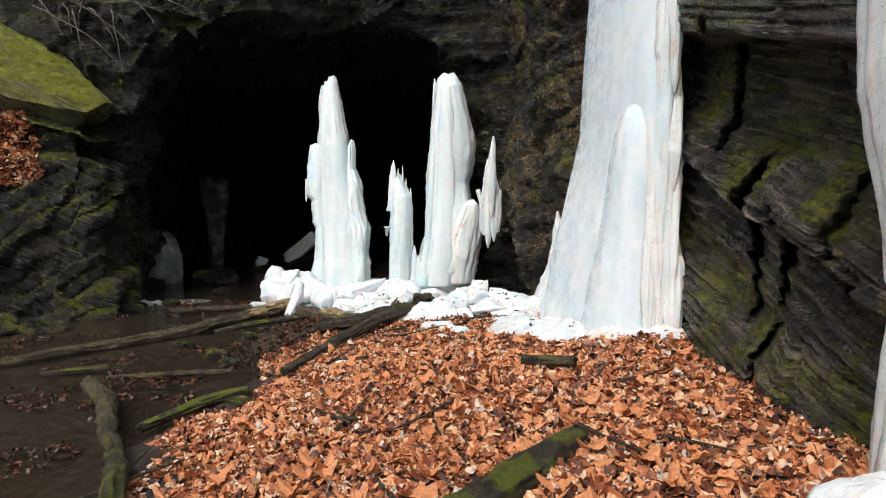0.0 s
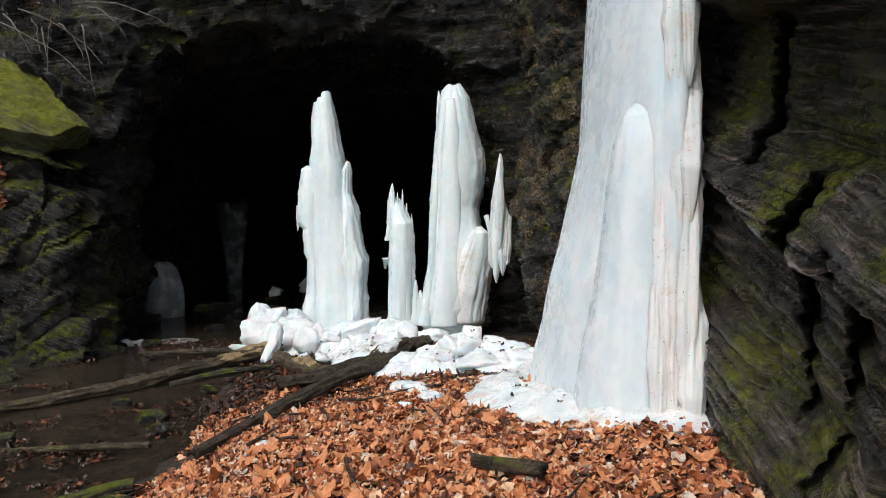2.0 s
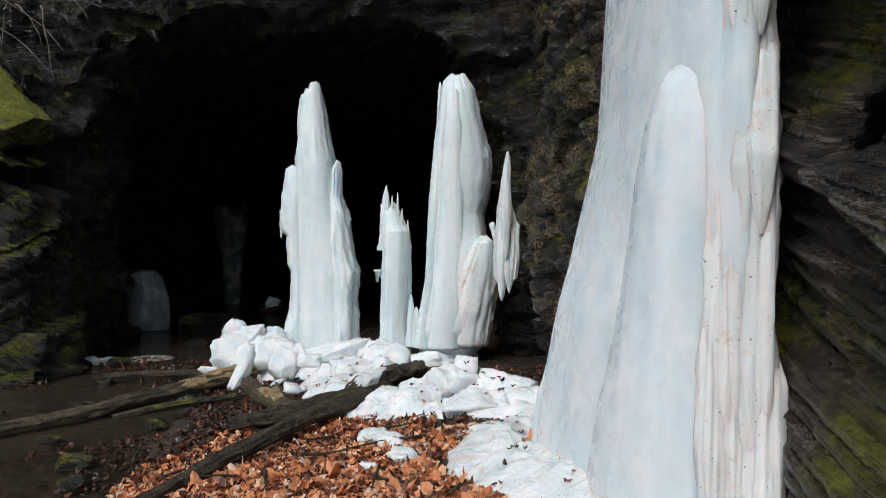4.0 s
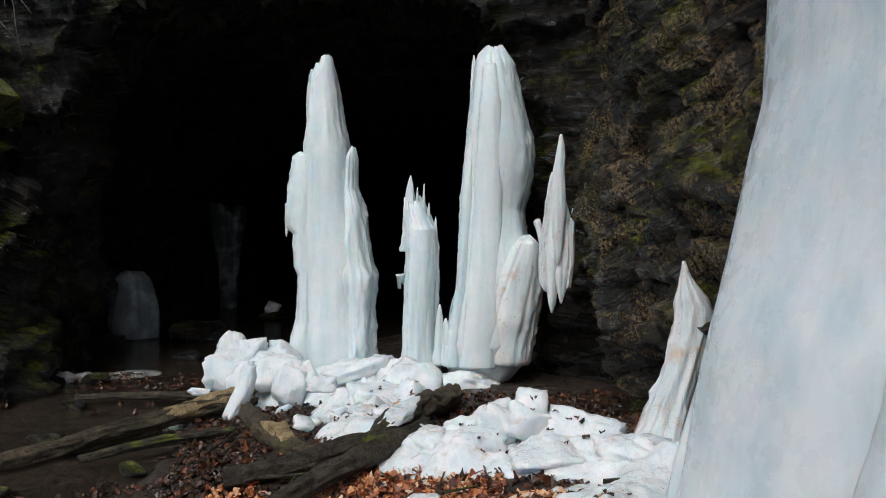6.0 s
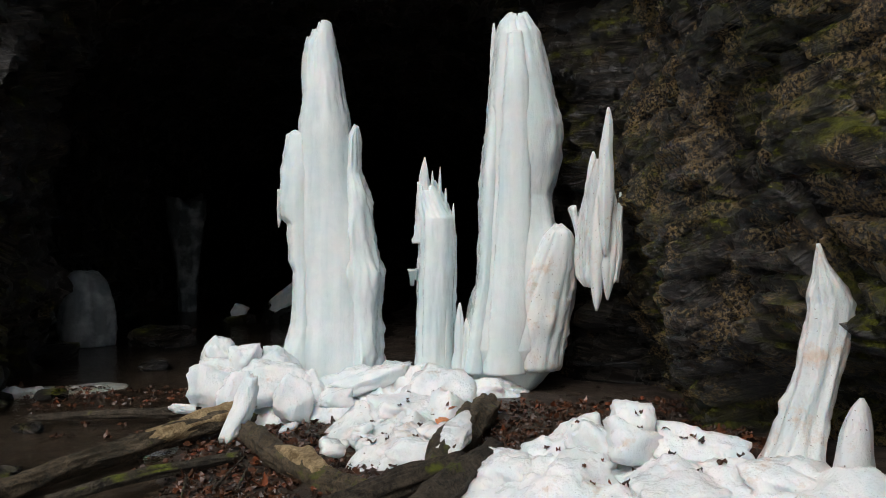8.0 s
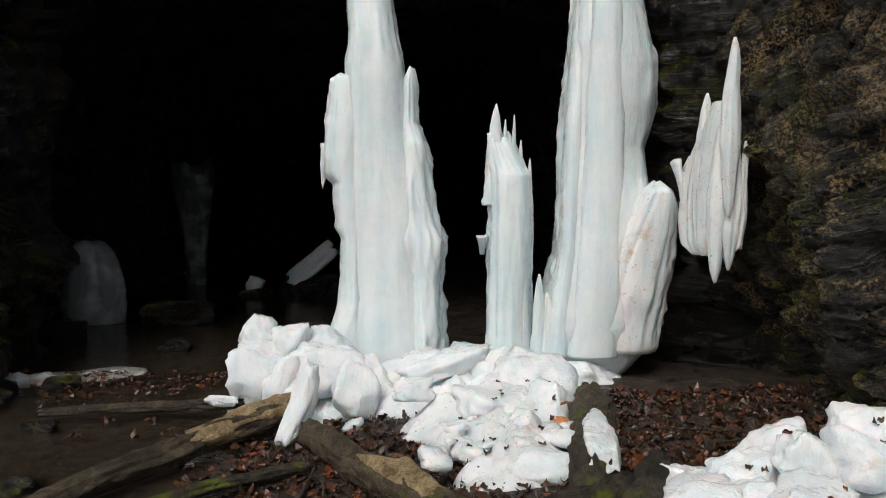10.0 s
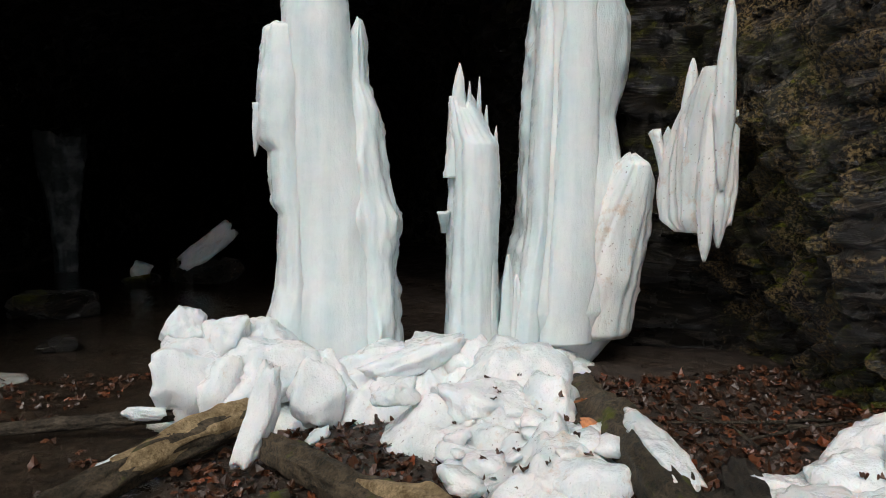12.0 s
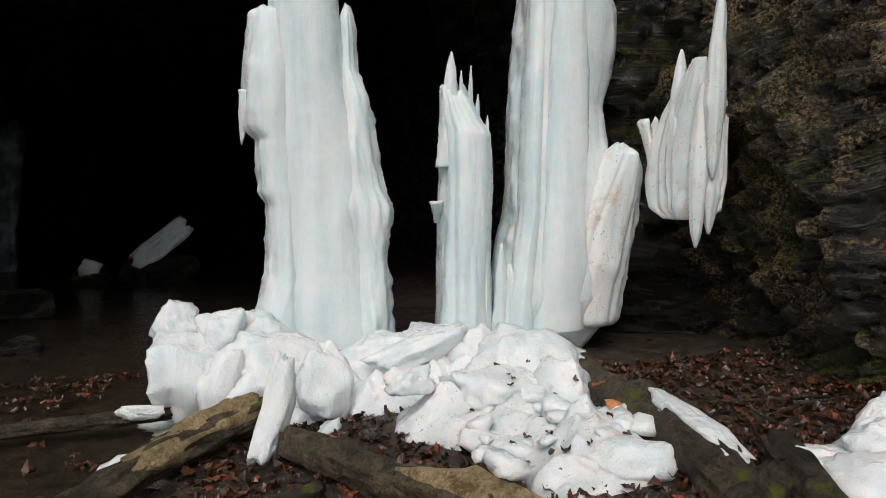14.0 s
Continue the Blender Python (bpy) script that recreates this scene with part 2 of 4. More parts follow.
wx, wy = np.arange(-9, 0.01, 0.3), np.arange(-8, 30, 0.3)
WX, WY = np.meshgrid(wx, wy, indexing="ij")
wverts = np.stack([WX, WY, np.zeros_like(WX)], -1).reshape(-1, 3)
water = tagged(new("water", mesh_of("water", wverts, grid_faces(len(wx), len(wy))[:, ::-1], WATER)), "shallow dark still water of the stream", "water", kind="structure")
water.visible_shadow = False


# ---- rock ----
def strata(P, n, seed, amp=0.11, thick=0.2, warp=0.55, lay=0.75, groove=(0.14, 0.6)):
    """Outward offset of layered rock: ledges that follow the bedding, broken by joints across it."""
    x, y, z = P[..., 0], P[..., 1], P[..., 2]
    s = (x * n[0] + y * n[1] + z * n[2]) / thick + warp * vnoise(x * 0.6, y * 0.6, z * 0.6, seed) + 0.5 * warp * vnoise(x * 1.7, y * 1.7, z * 1.7, seed + 20) + 0.12 * vnoise(x * 4, y * 4, z * 4, seed + 1)
    along = (y + 0.35 * x) - 0.3 * z
    big = np.floor(s / 4.3)
    layer = np.floor(s)
    zero = np.zeros_like(s)
    j1 = along / 0.85 + hashed(big, zero, zero, seed + 2) * 5 + 0.15 * vnoise(x * 2, y * 2, z * 2, seed + 6)
    j2 = along / 0.55 + hashed(layer, zero, zero, seed + 3) * 5
    out = 1.5 * (hashed(big, np.floor(j1), zero, seed + 4) - 0.5) + lay * (hashed(layer, np.floor(j2), zero, seed + 5) - 0.5)
    f = s - layer
    out = out + 0.35 * (f - 0.5)
    edge = np.minimum(f, 1 - f)
    out = out - groove[1] * np.exp(-(edge / groove[0]) ** 2) * (0.4 + 0.6 * hashed(layer, np.floor(j2), zero, seed + 15))
    g = j1 - np.floor(j1)
    out = out - 1.3 * np.exp(-(np.minimum(g, 1 - g) / 0.035) ** 2) * (hashed(big, np.round(j1), zero, seed + 8) > 0.45)
    return amp * (out + 0.9 * fbm(x * 0.9, y * 0.9, z * 0.9, 3, seed + 9) + 0.22 * fbm(x * 9, y * 9, z * 9, 2, seed + 12))


def rock_wall(name, mat, plan, z0, height, seed, n=(0.12, -0.3, 1.0), amp=0.11, thick=0.2, step=0.045, back=0.0, back_f=None, rise=0.3, lean=0.0, hollow=None, warp=0.55, lay=0.75, groove=(0.14, 0.6), slant=None):
    """A rock face that runs along a plan line, up to height(x, y), and then back over its top."""
    plan = np.array(plan, float)
    seg = np.hypot(*np.diff(plan, axis=0).T)
    dist = np.concatenate([[0], np.cumsum(seg)])
    u = np.arange(0, dist[-1], step)
    x, y = np.interp(u, dist, plan[:, 0]), np.interp(u, dist, plan[:, 1])
    k = np.exp(-np.linspace(-2, 2, 15) ** 2)
    k /= k.sum()
    x, y = [np.convolve(np.pad(a, 7, "edge"), k, "valid") for a in (x, y)]
    tx, ty = np.gradient(x), np.gradient(y)
    L = np.hypot(tx, ty)
    nx, ny = -ty / L, tx / L
    top = height(x, y)
    nv = int((top.max() - z0) / step)
    v = np.linspace(0, 1, nv)[None, :]
    nb = int(back / (step * 2)) if back else 0
    Z = z0 + (top[:, None] - z0) * v
    off = -lean * (Z - z0)
    if nb:
        w = np.linspace(0, back, nb + 1)[1:][None, :] * back_f(x)[:, None]
        off = np.concatenate([off, off[:, -1:] - w], 1)
        Z = np.concatenate([Z, Z[:, -1:] + rise * w], 1)
    X, Y = x[:, None] + nx[:, None] * off, y[:, None] + ny[:, None] * off
    P = np.stack([X, Y, Z], -1)
    P0 = P
    d = strata(P, n, seed, amp, thick, warp, lay, groove)
    if hollow:
        d = d + hollow(P)
    N = np.stack([nx[:, None] * np.ones_like(Z), ny[:, None] * np.ones_like(Z), np.zeros_like(Z)], -1)
    if nb:
        N[:, nv:, 0:2] *= 0.7
        N[:, nv:, 2] = 0.7
        d[:, nv:] *= 0.45
    P = P + N * d[..., None]
    if slant:
        P[..., 1] += slant(P0[..., 1], P0[..., 2])
    return new(name, mesh_of(name, P.reshape(-1, 3), grid_faces(P.shape[0], P.shape[1]), mat, smooth=False))


def under_cut(P):
    x, y, z = P[..., 0], P[..., 1], P[..., 2]
    low = smooth(1.25, 0.75, z + 0.25 * (y - 9.0))
    return -0.75 * low * smooth(7.4, 8.2, y) * smooth(10.4, 9.6, y) - 0.35 * smooth(0.9, 0.3, z) * smooth(9.8, 10.4, y) * smooth(12.3, 11.5, y)


def slabs(P):
    """Sloping ledges of the east wall and the open cracks across them."""
    y, z = P[..., 1], P[..., 2]
    s = z - 0.3 * (y - 5.0) + 0.12 * vnoise(y * 1.3, z * 1.3, 0, 41)
    out = np.interp(s, (0.0, 0.55, 0.62, 0.8, 1.0, 1.2, 1.28, 1.9, 1.96, 2.05, 2.32, 2.36, 2.95, 3.0, 3.5, 3.7), (0.2, 0.18, 0.1, 0.09, 0.12, 0.0, -0.06, -0.02, 0.12, 0.1, -0.12, -0.2, -0.25, 0.12, 0.16, 0.05))
    return out - joints(y, z)


def joints(y, z):
    out = np.zeros_like(z)
    for cy_, z0, z1, deep in ((4.62, 1.0, 2.1, 0.4), (4.2, 1.15, 1.75, 0.4), (4.28, 0.4, 1.02, 0.3), (5.2, 2.2, 3.2, 0.25), (3.55, 1.3, 2.6, 0.12), (6.3, 1.0, 2.2, 0.1)):
        w = 0.05 + 0.02 * vnoise(z * 6, y, 0, 43)
        out = out + deep * np.exp(-((y - cy_ - 0.05 * vnoise(z * 2.5, 0, 0, 44)) / w) ** 2) * smooth(z0 - 0.05, z0 + 0.1, z) * smooth(z1 + 0.05, z1 - 0.1, z)
    return out


EAST = [(1.3, 17), (1.3, 13.0), (1.22, 11.9), (1.24, 11.0), (1.22, 10.3), (1.38, 9.6), (1.52, 9.0), (1.8, 8.2), (2.1, 7.4)]
tagged(rock_wall("wall_buttress", ROCK_BUTTRESS, EAST[::-1], -0.3, lambda x, y: 7.5 + 0 * x, 11, (0.75, 0.45, 1.0), 0.19, 0.17, hollow=under_cut, warp=2.0, lay=0.9, step=0.03, groove=(0.1, 0.5)),
       "dark mossy schist buttress beside the tunnel mouth", "rock wall", kind="structure")
tagged(rock_wall("wall_south_east", ROCK_EAST, [(3.4, -16), (2.9, -6), (2.3, 0), (2.14, 2.25)], -0.3, lambda x, y: 6.5 + 0 * x, 37, step=0.08),
       "grey-brown layered schist wall beside the bank", "rock wall", kind="structure")
tagged(rock_wall("wall_east", ROCK_EAST, [(2.14, 2.1), (2.08, 3), (2.1, 4.6), (2.06, 5.6), (2.12, 6.8), (2.1, 7.6)], -0.3, lambda x, y: 6.5 + 0 * x, 31, n=(0.1, -0.31, 1.0), hollow=slabs, slant=lambda y, z: 2.0 * joints(y, z), amp=0.04, thick=0.075, warp=0.4, lay=1.3, step=0.016, groove=(0.14, 0.9)),
       "grey-brown layered schist wall with moss and deep cracks", "rock wall", kind="structure")


def west_top(x, y):
    return np.interp(x, (-8.5, -6.9, -6.2, -5.4), (3.3, 3.2, 3.1, 3.0)) - 2.2 * smooth(12.2, 13.4, y)


def west_recess(P):
    z = P[..., 2]
    return -0.4 * smooth(2.5, 2.7, z)


WEST = [(-6.9, 15.5), (-6.1, 13.4), (-5.75, 12.5), (-5.5, 11.7), (-5.5, 11.1), (-5.75, 10.8), (-6.5, 10.6), (-7.4, 10.45), (-9.0, 9.8), (-10.5, 7.5), (-11.2, 0), (-11.5, -14)]
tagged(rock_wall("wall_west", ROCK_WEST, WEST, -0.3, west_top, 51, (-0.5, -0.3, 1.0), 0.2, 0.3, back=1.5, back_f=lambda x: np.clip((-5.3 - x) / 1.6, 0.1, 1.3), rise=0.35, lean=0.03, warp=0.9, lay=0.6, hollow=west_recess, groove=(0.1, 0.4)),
       "dark mossy rock outcrop at the tunnel mouth", "rock wall", kind="structure")

def slab_rock(name, corners, mat, label, seed, rough=0.06):
    """A fallen slab: the hull of its corners, cut fine and roughened."""
    bm = bmesh.new()
    for c in corners:
        bm.verts.new(c)
    bmesh.ops.convex_hull(bm, input=bm.verts[:])
    bmesh.ops.triangulate(bm, faces=bm.faces[:])
    bmesh.ops.subdivide_edges(bm, edges=bm.edges[:], cuts=15, use_grid_fill=True)
    bm.normal_update()
    V = np.array([v.co for v in bm.verts])
    N = np.array([v.normal for v in bm.verts])
    d = rough * (fbm(V[:, 0] * 2, V[:, 1] * 2, V[:, 2] * 2, 4, seed) - 0.9 * np.exp(-(vnoise(V[:, 0] * 0.9, V[:, 1] * 0.9, V[:, 2] * 0.9, seed + 5) / 0.05) ** 2))
    for v, p in zip(bm.verts, V + N * d[:, None]):
        v.co = p
    me = bpy.data.meshes.new(name)
    bm.to_mesh(me)
    bm.free()
    me.materials.append(mat)
    return tagged(new(name, me), label, "rock", kind="structure")


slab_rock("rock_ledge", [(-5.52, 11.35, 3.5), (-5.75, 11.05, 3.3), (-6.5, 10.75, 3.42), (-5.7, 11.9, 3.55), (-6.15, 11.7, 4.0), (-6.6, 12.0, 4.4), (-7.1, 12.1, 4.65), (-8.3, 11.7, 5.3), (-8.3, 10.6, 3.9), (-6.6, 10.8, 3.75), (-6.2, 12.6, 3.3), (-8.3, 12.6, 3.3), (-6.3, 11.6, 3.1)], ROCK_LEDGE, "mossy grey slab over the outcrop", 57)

# The tunnel and the cliff round its mouth, as rings from the far end outwards.
th = np.linspace(0, math.pi, 260)


def arch(half_l, half_r, high, p=3.6):
    c, s = np.cos(th), np.sin(th)
    r = (np.abs(c) ** p + np.abs(s) ** p) ** (-1 / p)
    return np.where(c > 0, c * half_r, c * half_l) * r, s * high * r


rings = []
for d in np.concatenate([np.linspace(26, 1.5, 120), np.linspace(1.4, 0.0, 26)]):
    ax_, az_ = arch(3.5 + 1.9 * float(smooth(1.0, 4.0, d)), 3.3 + 0.8 * float(smooth(0.5, 5, d)), 5.4)
    rings.append(np.stack([ax_ - 2.45 - 0.06 * d, np.full_like(ax_, 12.55 + d), az_ - 0.3 + 0.2], -1))
for k in np.linspace(0.02, 1.6, 90):
    ax_, az_ = arch(3.5 + 3.2 * k, 3.3 + 3.0 * k, 5.4 + 3.2 * k)
    rings.append(np.stack([ax_ - 2.45, np.full_like(ax_, 12.55 - 0.35 * min(k * 4, 1) - 0.5 * k), az_ - 0.1], -1))
P = np.array(rings)
T1, T2 = np.gradient(P, axis=0), np.gradient(P, axis=1)
N = np.cross(T2, T1)
N /= np.linalg.norm(N, axis=-1, keepdims=True) + 1e-9
d = strata(P, (0.15, 0.1, 1.0), 71, 0.15, 0.22, 1.2)
P = P + N * d[..., None]
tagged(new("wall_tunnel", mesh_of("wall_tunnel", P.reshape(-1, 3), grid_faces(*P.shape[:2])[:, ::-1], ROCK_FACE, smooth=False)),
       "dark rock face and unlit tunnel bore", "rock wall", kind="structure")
ex, ez = np.meshgrid(np.linspace(-13, 5, 60), np.linspace(-1, 8, 30), indexing="ij")
P = np.stack([ex, 38 + 0.4 * fbm(ex, ez, 0, 3, 81), ez], -1)
tagged(new("wall_tunnel_end", mesh_of("wall_tunnel_end", P.reshape(-1, 3), grid_faces(60, 30), ROCK_FACE)), "shade-darkened rock at the end of the tunnel", "rock wall", kind="structure")


# ---- ice ----
def ice_column(name, rows, mat, seed, flutes=9, jag=0.05, ripple=0.05, ragged=0.25, step=0.022, n=112, square=2.0, turn=0.0):
    """A column of frozen seepage: rows of height, middle and half-widths, with flutes down its sides and a ragged top."""
    rows = np.array(sorted(rows), float)
    z = np.arange(rows[0, 0], rows[-1, 0], step)
    cx, cy, a, b = [np.interp(z, rows[:, 0], rows[:, i])[:, None] for i in (1, 2, 3, 4)]
    t = np.linspace(0, 2 * math.pi, n, endpoint=False)[None, :]
    Z = z[:, None] + 0 * t
    c, s = np.cos(t), np.sin(t)
    # flutes: rounded ribs with sharp grooves between
    ph = flutes * t / (2 * math.pi) + 0.45 * vnoise(c * 1.5, s * 1.5, Z * 0.35, seed) + 0.8 * vnoise(c * 1.1, s * 1.1, 0, seed + 1)
    fl = np.minimum(np.abs(np.sin(math.pi * ph)) * 1.6, 1.0) - 0.7 + 0.5 * (hashed(np.floor(ph), np.zeros_like(ph), np.zeros_like(ph), seed + 8) - 0.5)
    r = 1 + ripple * 1.6 * fl + ripple * fbm(c * 2, s * 2, Z * 1.3, 3, seed + 2)
    r = r + jag * (1 - 2.2 * np.abs(vnoise(c * 3, s * 3, Z * 3.1, seed + 3))) * (0.12 + np.abs(c) ** 5) + 0.45 * jag * vnoise(c * 12, s * 12, Z * 15, seed + 4) * (0.15 + np.abs(c) ** 3)
    r = r + 0.35 * jag * np.maximum(0, vnoise(c * 3, s * 3, Z * 2.2, seed + 7)) ** 2 * 3
    h = ragged * hashed(np.floor(ph * 2), np.zeros_like(ph), np.zeros_like(ph), seed + 5)[-1:, :]
    f = smooth(0.75, 1.0, (Z - z[0]) / (z[-1] - z[0]))
    Z = Z - h * f
    r = r * (np.abs(c) ** square + np.abs(s) ** square) ** (-1 / square)
    U, W = a * c * r, b * s * r
    turn = np.interp(z, (0.8, 2.5), turn)[:, None] if isinstance(turn, tuple) else np.full((len(z), 1), turn)
    X, Y = cx + U * np.cos(turn) - W * np.sin(turn), cy + U * np.sin(turn) + W * np.cos(turn)
    P = np.stack([X, Y, Z], -1).reshape(-1, 3)
    m = len(z)
    P = np.vstack([P, [[cx[-1, 0], cy[-1, 0], z[-1] - ragged * 0.5], [cx[0, 0], cy[0, 0], z[0]]]])
    F = grid_faces(m, n, wrap=True).tolist()
    F += [[(m - 1) * n + i, (m - 1) * n + (i + 1) % n, m * n] for i in range(n)]
    F += [[(i + 1) % n, i, m * n + 1] for i in range(n)]
    return mesh_of(name, P, F, mat)


def edges(rows):
    """Rows of height, left and right edge, middle and half-depth turned into rows for ice_column."""
    return [(z, (l + r) / 2, y, (r - l) / 2, d) for z, l, r, y, d in rows]


def spike(name, base, tip, r, mat, seed, thin=0.8):
    """A thin upright or hanging spike of ice."""
    (x0, y0, z0), (x1, y1, z1) = base, tip
    up = z1 > z0
    rows = [(z0, x0, y0, r, r * thin), (z0 + (z1 - z0) * 0.5, (x0 + x1) / 2, (y0 + y1) / 2, r * 0.72, r * 0.6 * thin),
            (z0 + (z1 - z0) * 0.85, x0 * 0.15 + x1 * 0.85, y1, r * 0.35, r * 0.3), (z1, x1, y1, r * 0.06, r * 0.06)]
    return ice_column(name, rows, mat, seed, 3, 0.3, 0.14, 0.0, 0.02, 28)


col = thing("ice_column", "tall white ice column with stepped shoulder, ragged top", "ice column", "ice columns at the tunnel mouth")
part("core", ice_column("core", edges([
    (4.12, -2.1, -1.93, 12.46, 0.13), (3.95, -2.21, -1.88, 12.46, 0.2), (3.6, -2.23, -1.82, 12.46, 0.24), (3.3, -2.23, -1.78, 12.46, 0.28), (2.95, -2.26, -1.71, 12.45, 0.32),
    (2.4, -2.28, -1.66, 12.45, 0.35), (1.9, -2.3, -1.55, 12.44, 0.38), (1.4, -2.28, -1.45, 12.43, 0.4), (0.9, -2.28, -1.42, 12.42, 0.42), (0.6, -2.35, -1.4, 12.42, 0.44), (0.2, -2.42, -1.38, 12.42, 0.45)]), ICE, 101, 5, 0.07, 0.012, 0.22, square=2.7), col)
part("shoulder", ice_column("shoulder", edges([
    (2.95, -2.3, -2.2, 12.4, 0.05), (2.9, -2.38, -2.06, 12.36, 0.16), (2.45, -2.42, -2.02, 12.34, 0.22), (2.12, -2.44, -2.0, 12.34, 0.24), (1.98, -2.42, -2.0, 12.34, 0.24), (1.9, -2.34, -2.0, 12.34, 0.24),
    (1.5, -2.33, -2.0, 12.33, 0.26), (1.4, -2.28, -2.0, 12.33, 0.26), (0.88, -2.29, -1.98, 12.32, 0.28), (0.6, -2.36, -1.95, 12.3, 0.3), (0.25, -2.44, -1.9, 12.3, 0.32)]), ICE, 103, 3, 0.14, 0.012, 0.06, n=72, square=2.6), col)
part("side_rib", ice_column("side_rib", edges([
    (3.0, -1.66, -1.62, 12.4, 0.03), (2.85, -1.72, -1.6, 12.38, 0.12), (2.45, -1.74, -1.58, 12.36, 0.18), (2.25, -1.74, -1.5, 12.34, 0.22), (1.85, -1.72, -1.45, 12.33, 0.24), (1.6, -1.7, -1.42, 12.32, 0.26), (1.38, -1.68, -1.35, 12.3, 0.28),
    (1.05, -1.66, -1.37, 12.3, 0.28), (0.55, -1.66, -1.35, 12.28, 0.3), (0.25, -1.66, -1.33, 12.28, 0.3)]), ICE, 105, 3, 0.3, 0.02, 0.03, n=64, square=2.4), col)
for i, (x, z) in enumerate([(-2.12, 4.06), (-2.05, 4.13), (-1.97, 4.15), (-2.18, 3.98)]):
    part("spike", spike("spike", (x, 12.42, 3.5), (x, 12.42, z), 0.06, ICE, 110 + i), col)
part("drip_tooth", spike("drip_tooth", (-2.42, 12.32, 2.3), (-2.47, 12.32, 1.86), 0.05, ICE, 115), col)

col = thing("ice_column", "short narrow white ice column with broken spikes on top", "ice column", "ice columns at the tunnel mouth")
part("core", ice_column("core", edges([
    (2.42, -0.95, -0.78, 12.1, 0.08), (2.3, -0.95, -0.7, 12.1, 0.13), (2.1, -0.94, -0.62, 12.1, 0.18), (1.98, -0.93, -0.55, 12.12, 0.24), (1.54, -0.93, -0.54, 12.12, 0.27), (1.3, -0.94, -0.55, 12.12, 0.29), (1.05, -0.94, -0.56, 12.12, 0.3), (0.2, -0.96, -0.53, 12.12, 0.33)]), ICE, 121, 4, 0.06, 0.05, 0.3, square=2.4), col)
part("side_rib", ice_column("side_rib", edges([(2.02, -0.66, -0.6, 12.02, 0.03), (1.9, -0.7, -0.56, 12.0, 0.08), (1.5, -0.71, -0.56, 12.0, 0.1), (0.9, -0.7, -0.58, 11.98, 0.12), (0.25, -0.72, -0.56, 11.96, 0.14)]), ICE, 123, 3, 0.1, 0.05, 0.1, n=40), col)
for i, (x, z, r) in enumerate([(-0.88, 2.6, 0.075), (-0.8, 2.47, 0.02), (-0.72, 2.52, 0.012), (-0.66, 2.3, 0.012), (-0.58, 2.12, 0.01)]):
    part("spike", spike("spike", (x, 12.06, 1.7), (x + 0.01, 12.06, z), r + 0.02, ICE, 125 + i), col)
part("knob", ice_column("knob", [(1.36, -0.99, 12.06, 0.02, 0.02), (1.43, -0.99, 12.06, 0.06, 0.05), (1.49, -0.98, 12.06, 0.03, 0.03)], ICE, 131, 3, n=24), col)

col = thing("ice_column", "massive white ice column with stained lower lobe", "ice column", "ice columns at the tunnel mouth")
part("core", ice_column("core", edges([
    (4.2, -0.0, 0.2, 12.3, 0.12), (4.08, -0.1, 0.27, 12.3, 0.22), (3.95, -0.12, 0.33, 12.28, 0.28), (3.6, -0.16, 0.4, 12.26, 0.34), (3.33, -0.18, 0.47, 12.25, 0.37), (2.95, -0.22, 0.56, 12.24, 0.4), (2.6, -0.26, 0.55, 12.26, 0.42),
    (2.4, -0.26, 0.52, 12.28, 0.42), (2.2, -0.27, 0.46, 12.28, 0.42), (1.9, -0.28, 0.5, 12.26, 0.44), (1.6, -0.29, 0.55, 12.24, 0.46), (1.25, -0.32, 0.55, 12.22, 0.48), (1.1, -0.38, 0.54, 12.22, 0.48), (0.65, -0.46, 0.5, 12.2, 0.5), (0.4, -0.44, 0.45, 12.22, 0.46), (0.2, -0.38, 0.3, 12.25, 0.4)]), ICE, 141, 6, 0.06, 0.012, 0.1, square=2.5), col)
part("front_band", ice_column("front_band", edges([(3.9, -0.02, 0.16, 12.02, 0.05), (3.4, -0.06, 0.2, 11.94, 0.1), (2.6, -0.1, 0.22, 11.9, 0.1), (1.8, -0.14, 0.2, 11.86, 0.1), (1.0, -0.2, 0.2, 11.8, 0.11), (0.4, -0.26, 0.16, 11.8, 0.12)]), ICE, 142, 3, 0.05, 0.012, 0.1, n=56, square=2.3), col)
part("left_band", ice_column("left_band", edges([(3.95, -0.12, -0.04, 12.22, 0.08), (3.2, -0.2, -0.06, 12.1, 0.12), (2.4, -0.27, -0.12, 12.04, 0.14), (1.3, -0.32, -0.18, 11.98, 0.16), (0.4, -0.46, -0.24, 11.92, 0.18)]), ICE, 143, 3, 0.08, 0.014, 0.05, n=48, square=2.3), col)
part("lobe", ice_column("lobe", edges([
    (1.92, 0.46, 0.52, 11.86, 0.05), (1.84, 0.38, 0.6, 11.82, 0.16), (1.7, 0.3, 0.65, 11.86, 0.2), (1.5, 0.2, 0.66, 11.9, 0.22), (1.3, 0.1, 0.65, 11.94, 0.24), (1.05, 0.0, 0.63, 11.97, 0.26),
    (0.8, -0.06, 0.58, 11.98, 0.26), (0.6, -0.1, 0.55, 11.98, 0.26), (0.46, -0.08, 0.53, 11.98, 0.25), (0.42, -0.02, 0.5, 11.98, 0.22)]), ICE_DIRTY, 144, 5, 0.12, 0.04, 0.03, n=120, square=2.8), col, "stained knobbly lower lobe")
part("spike", spike("spike", (-0.12, 12.3, 3.2), (-0.15, 12.3, 4.08), 0.06, ICE, 146), col)
part("spike", spike("spike", (-0.5, 11.9, 0.4), (-0.5, 11.9, 1.12), 0.07, ICE, 147), col)
part("spike", spike("spike", (-0.42, 11.9, 0.4), (-0.43, 11.9, 0.95), 0.08, ICE, 148), col)

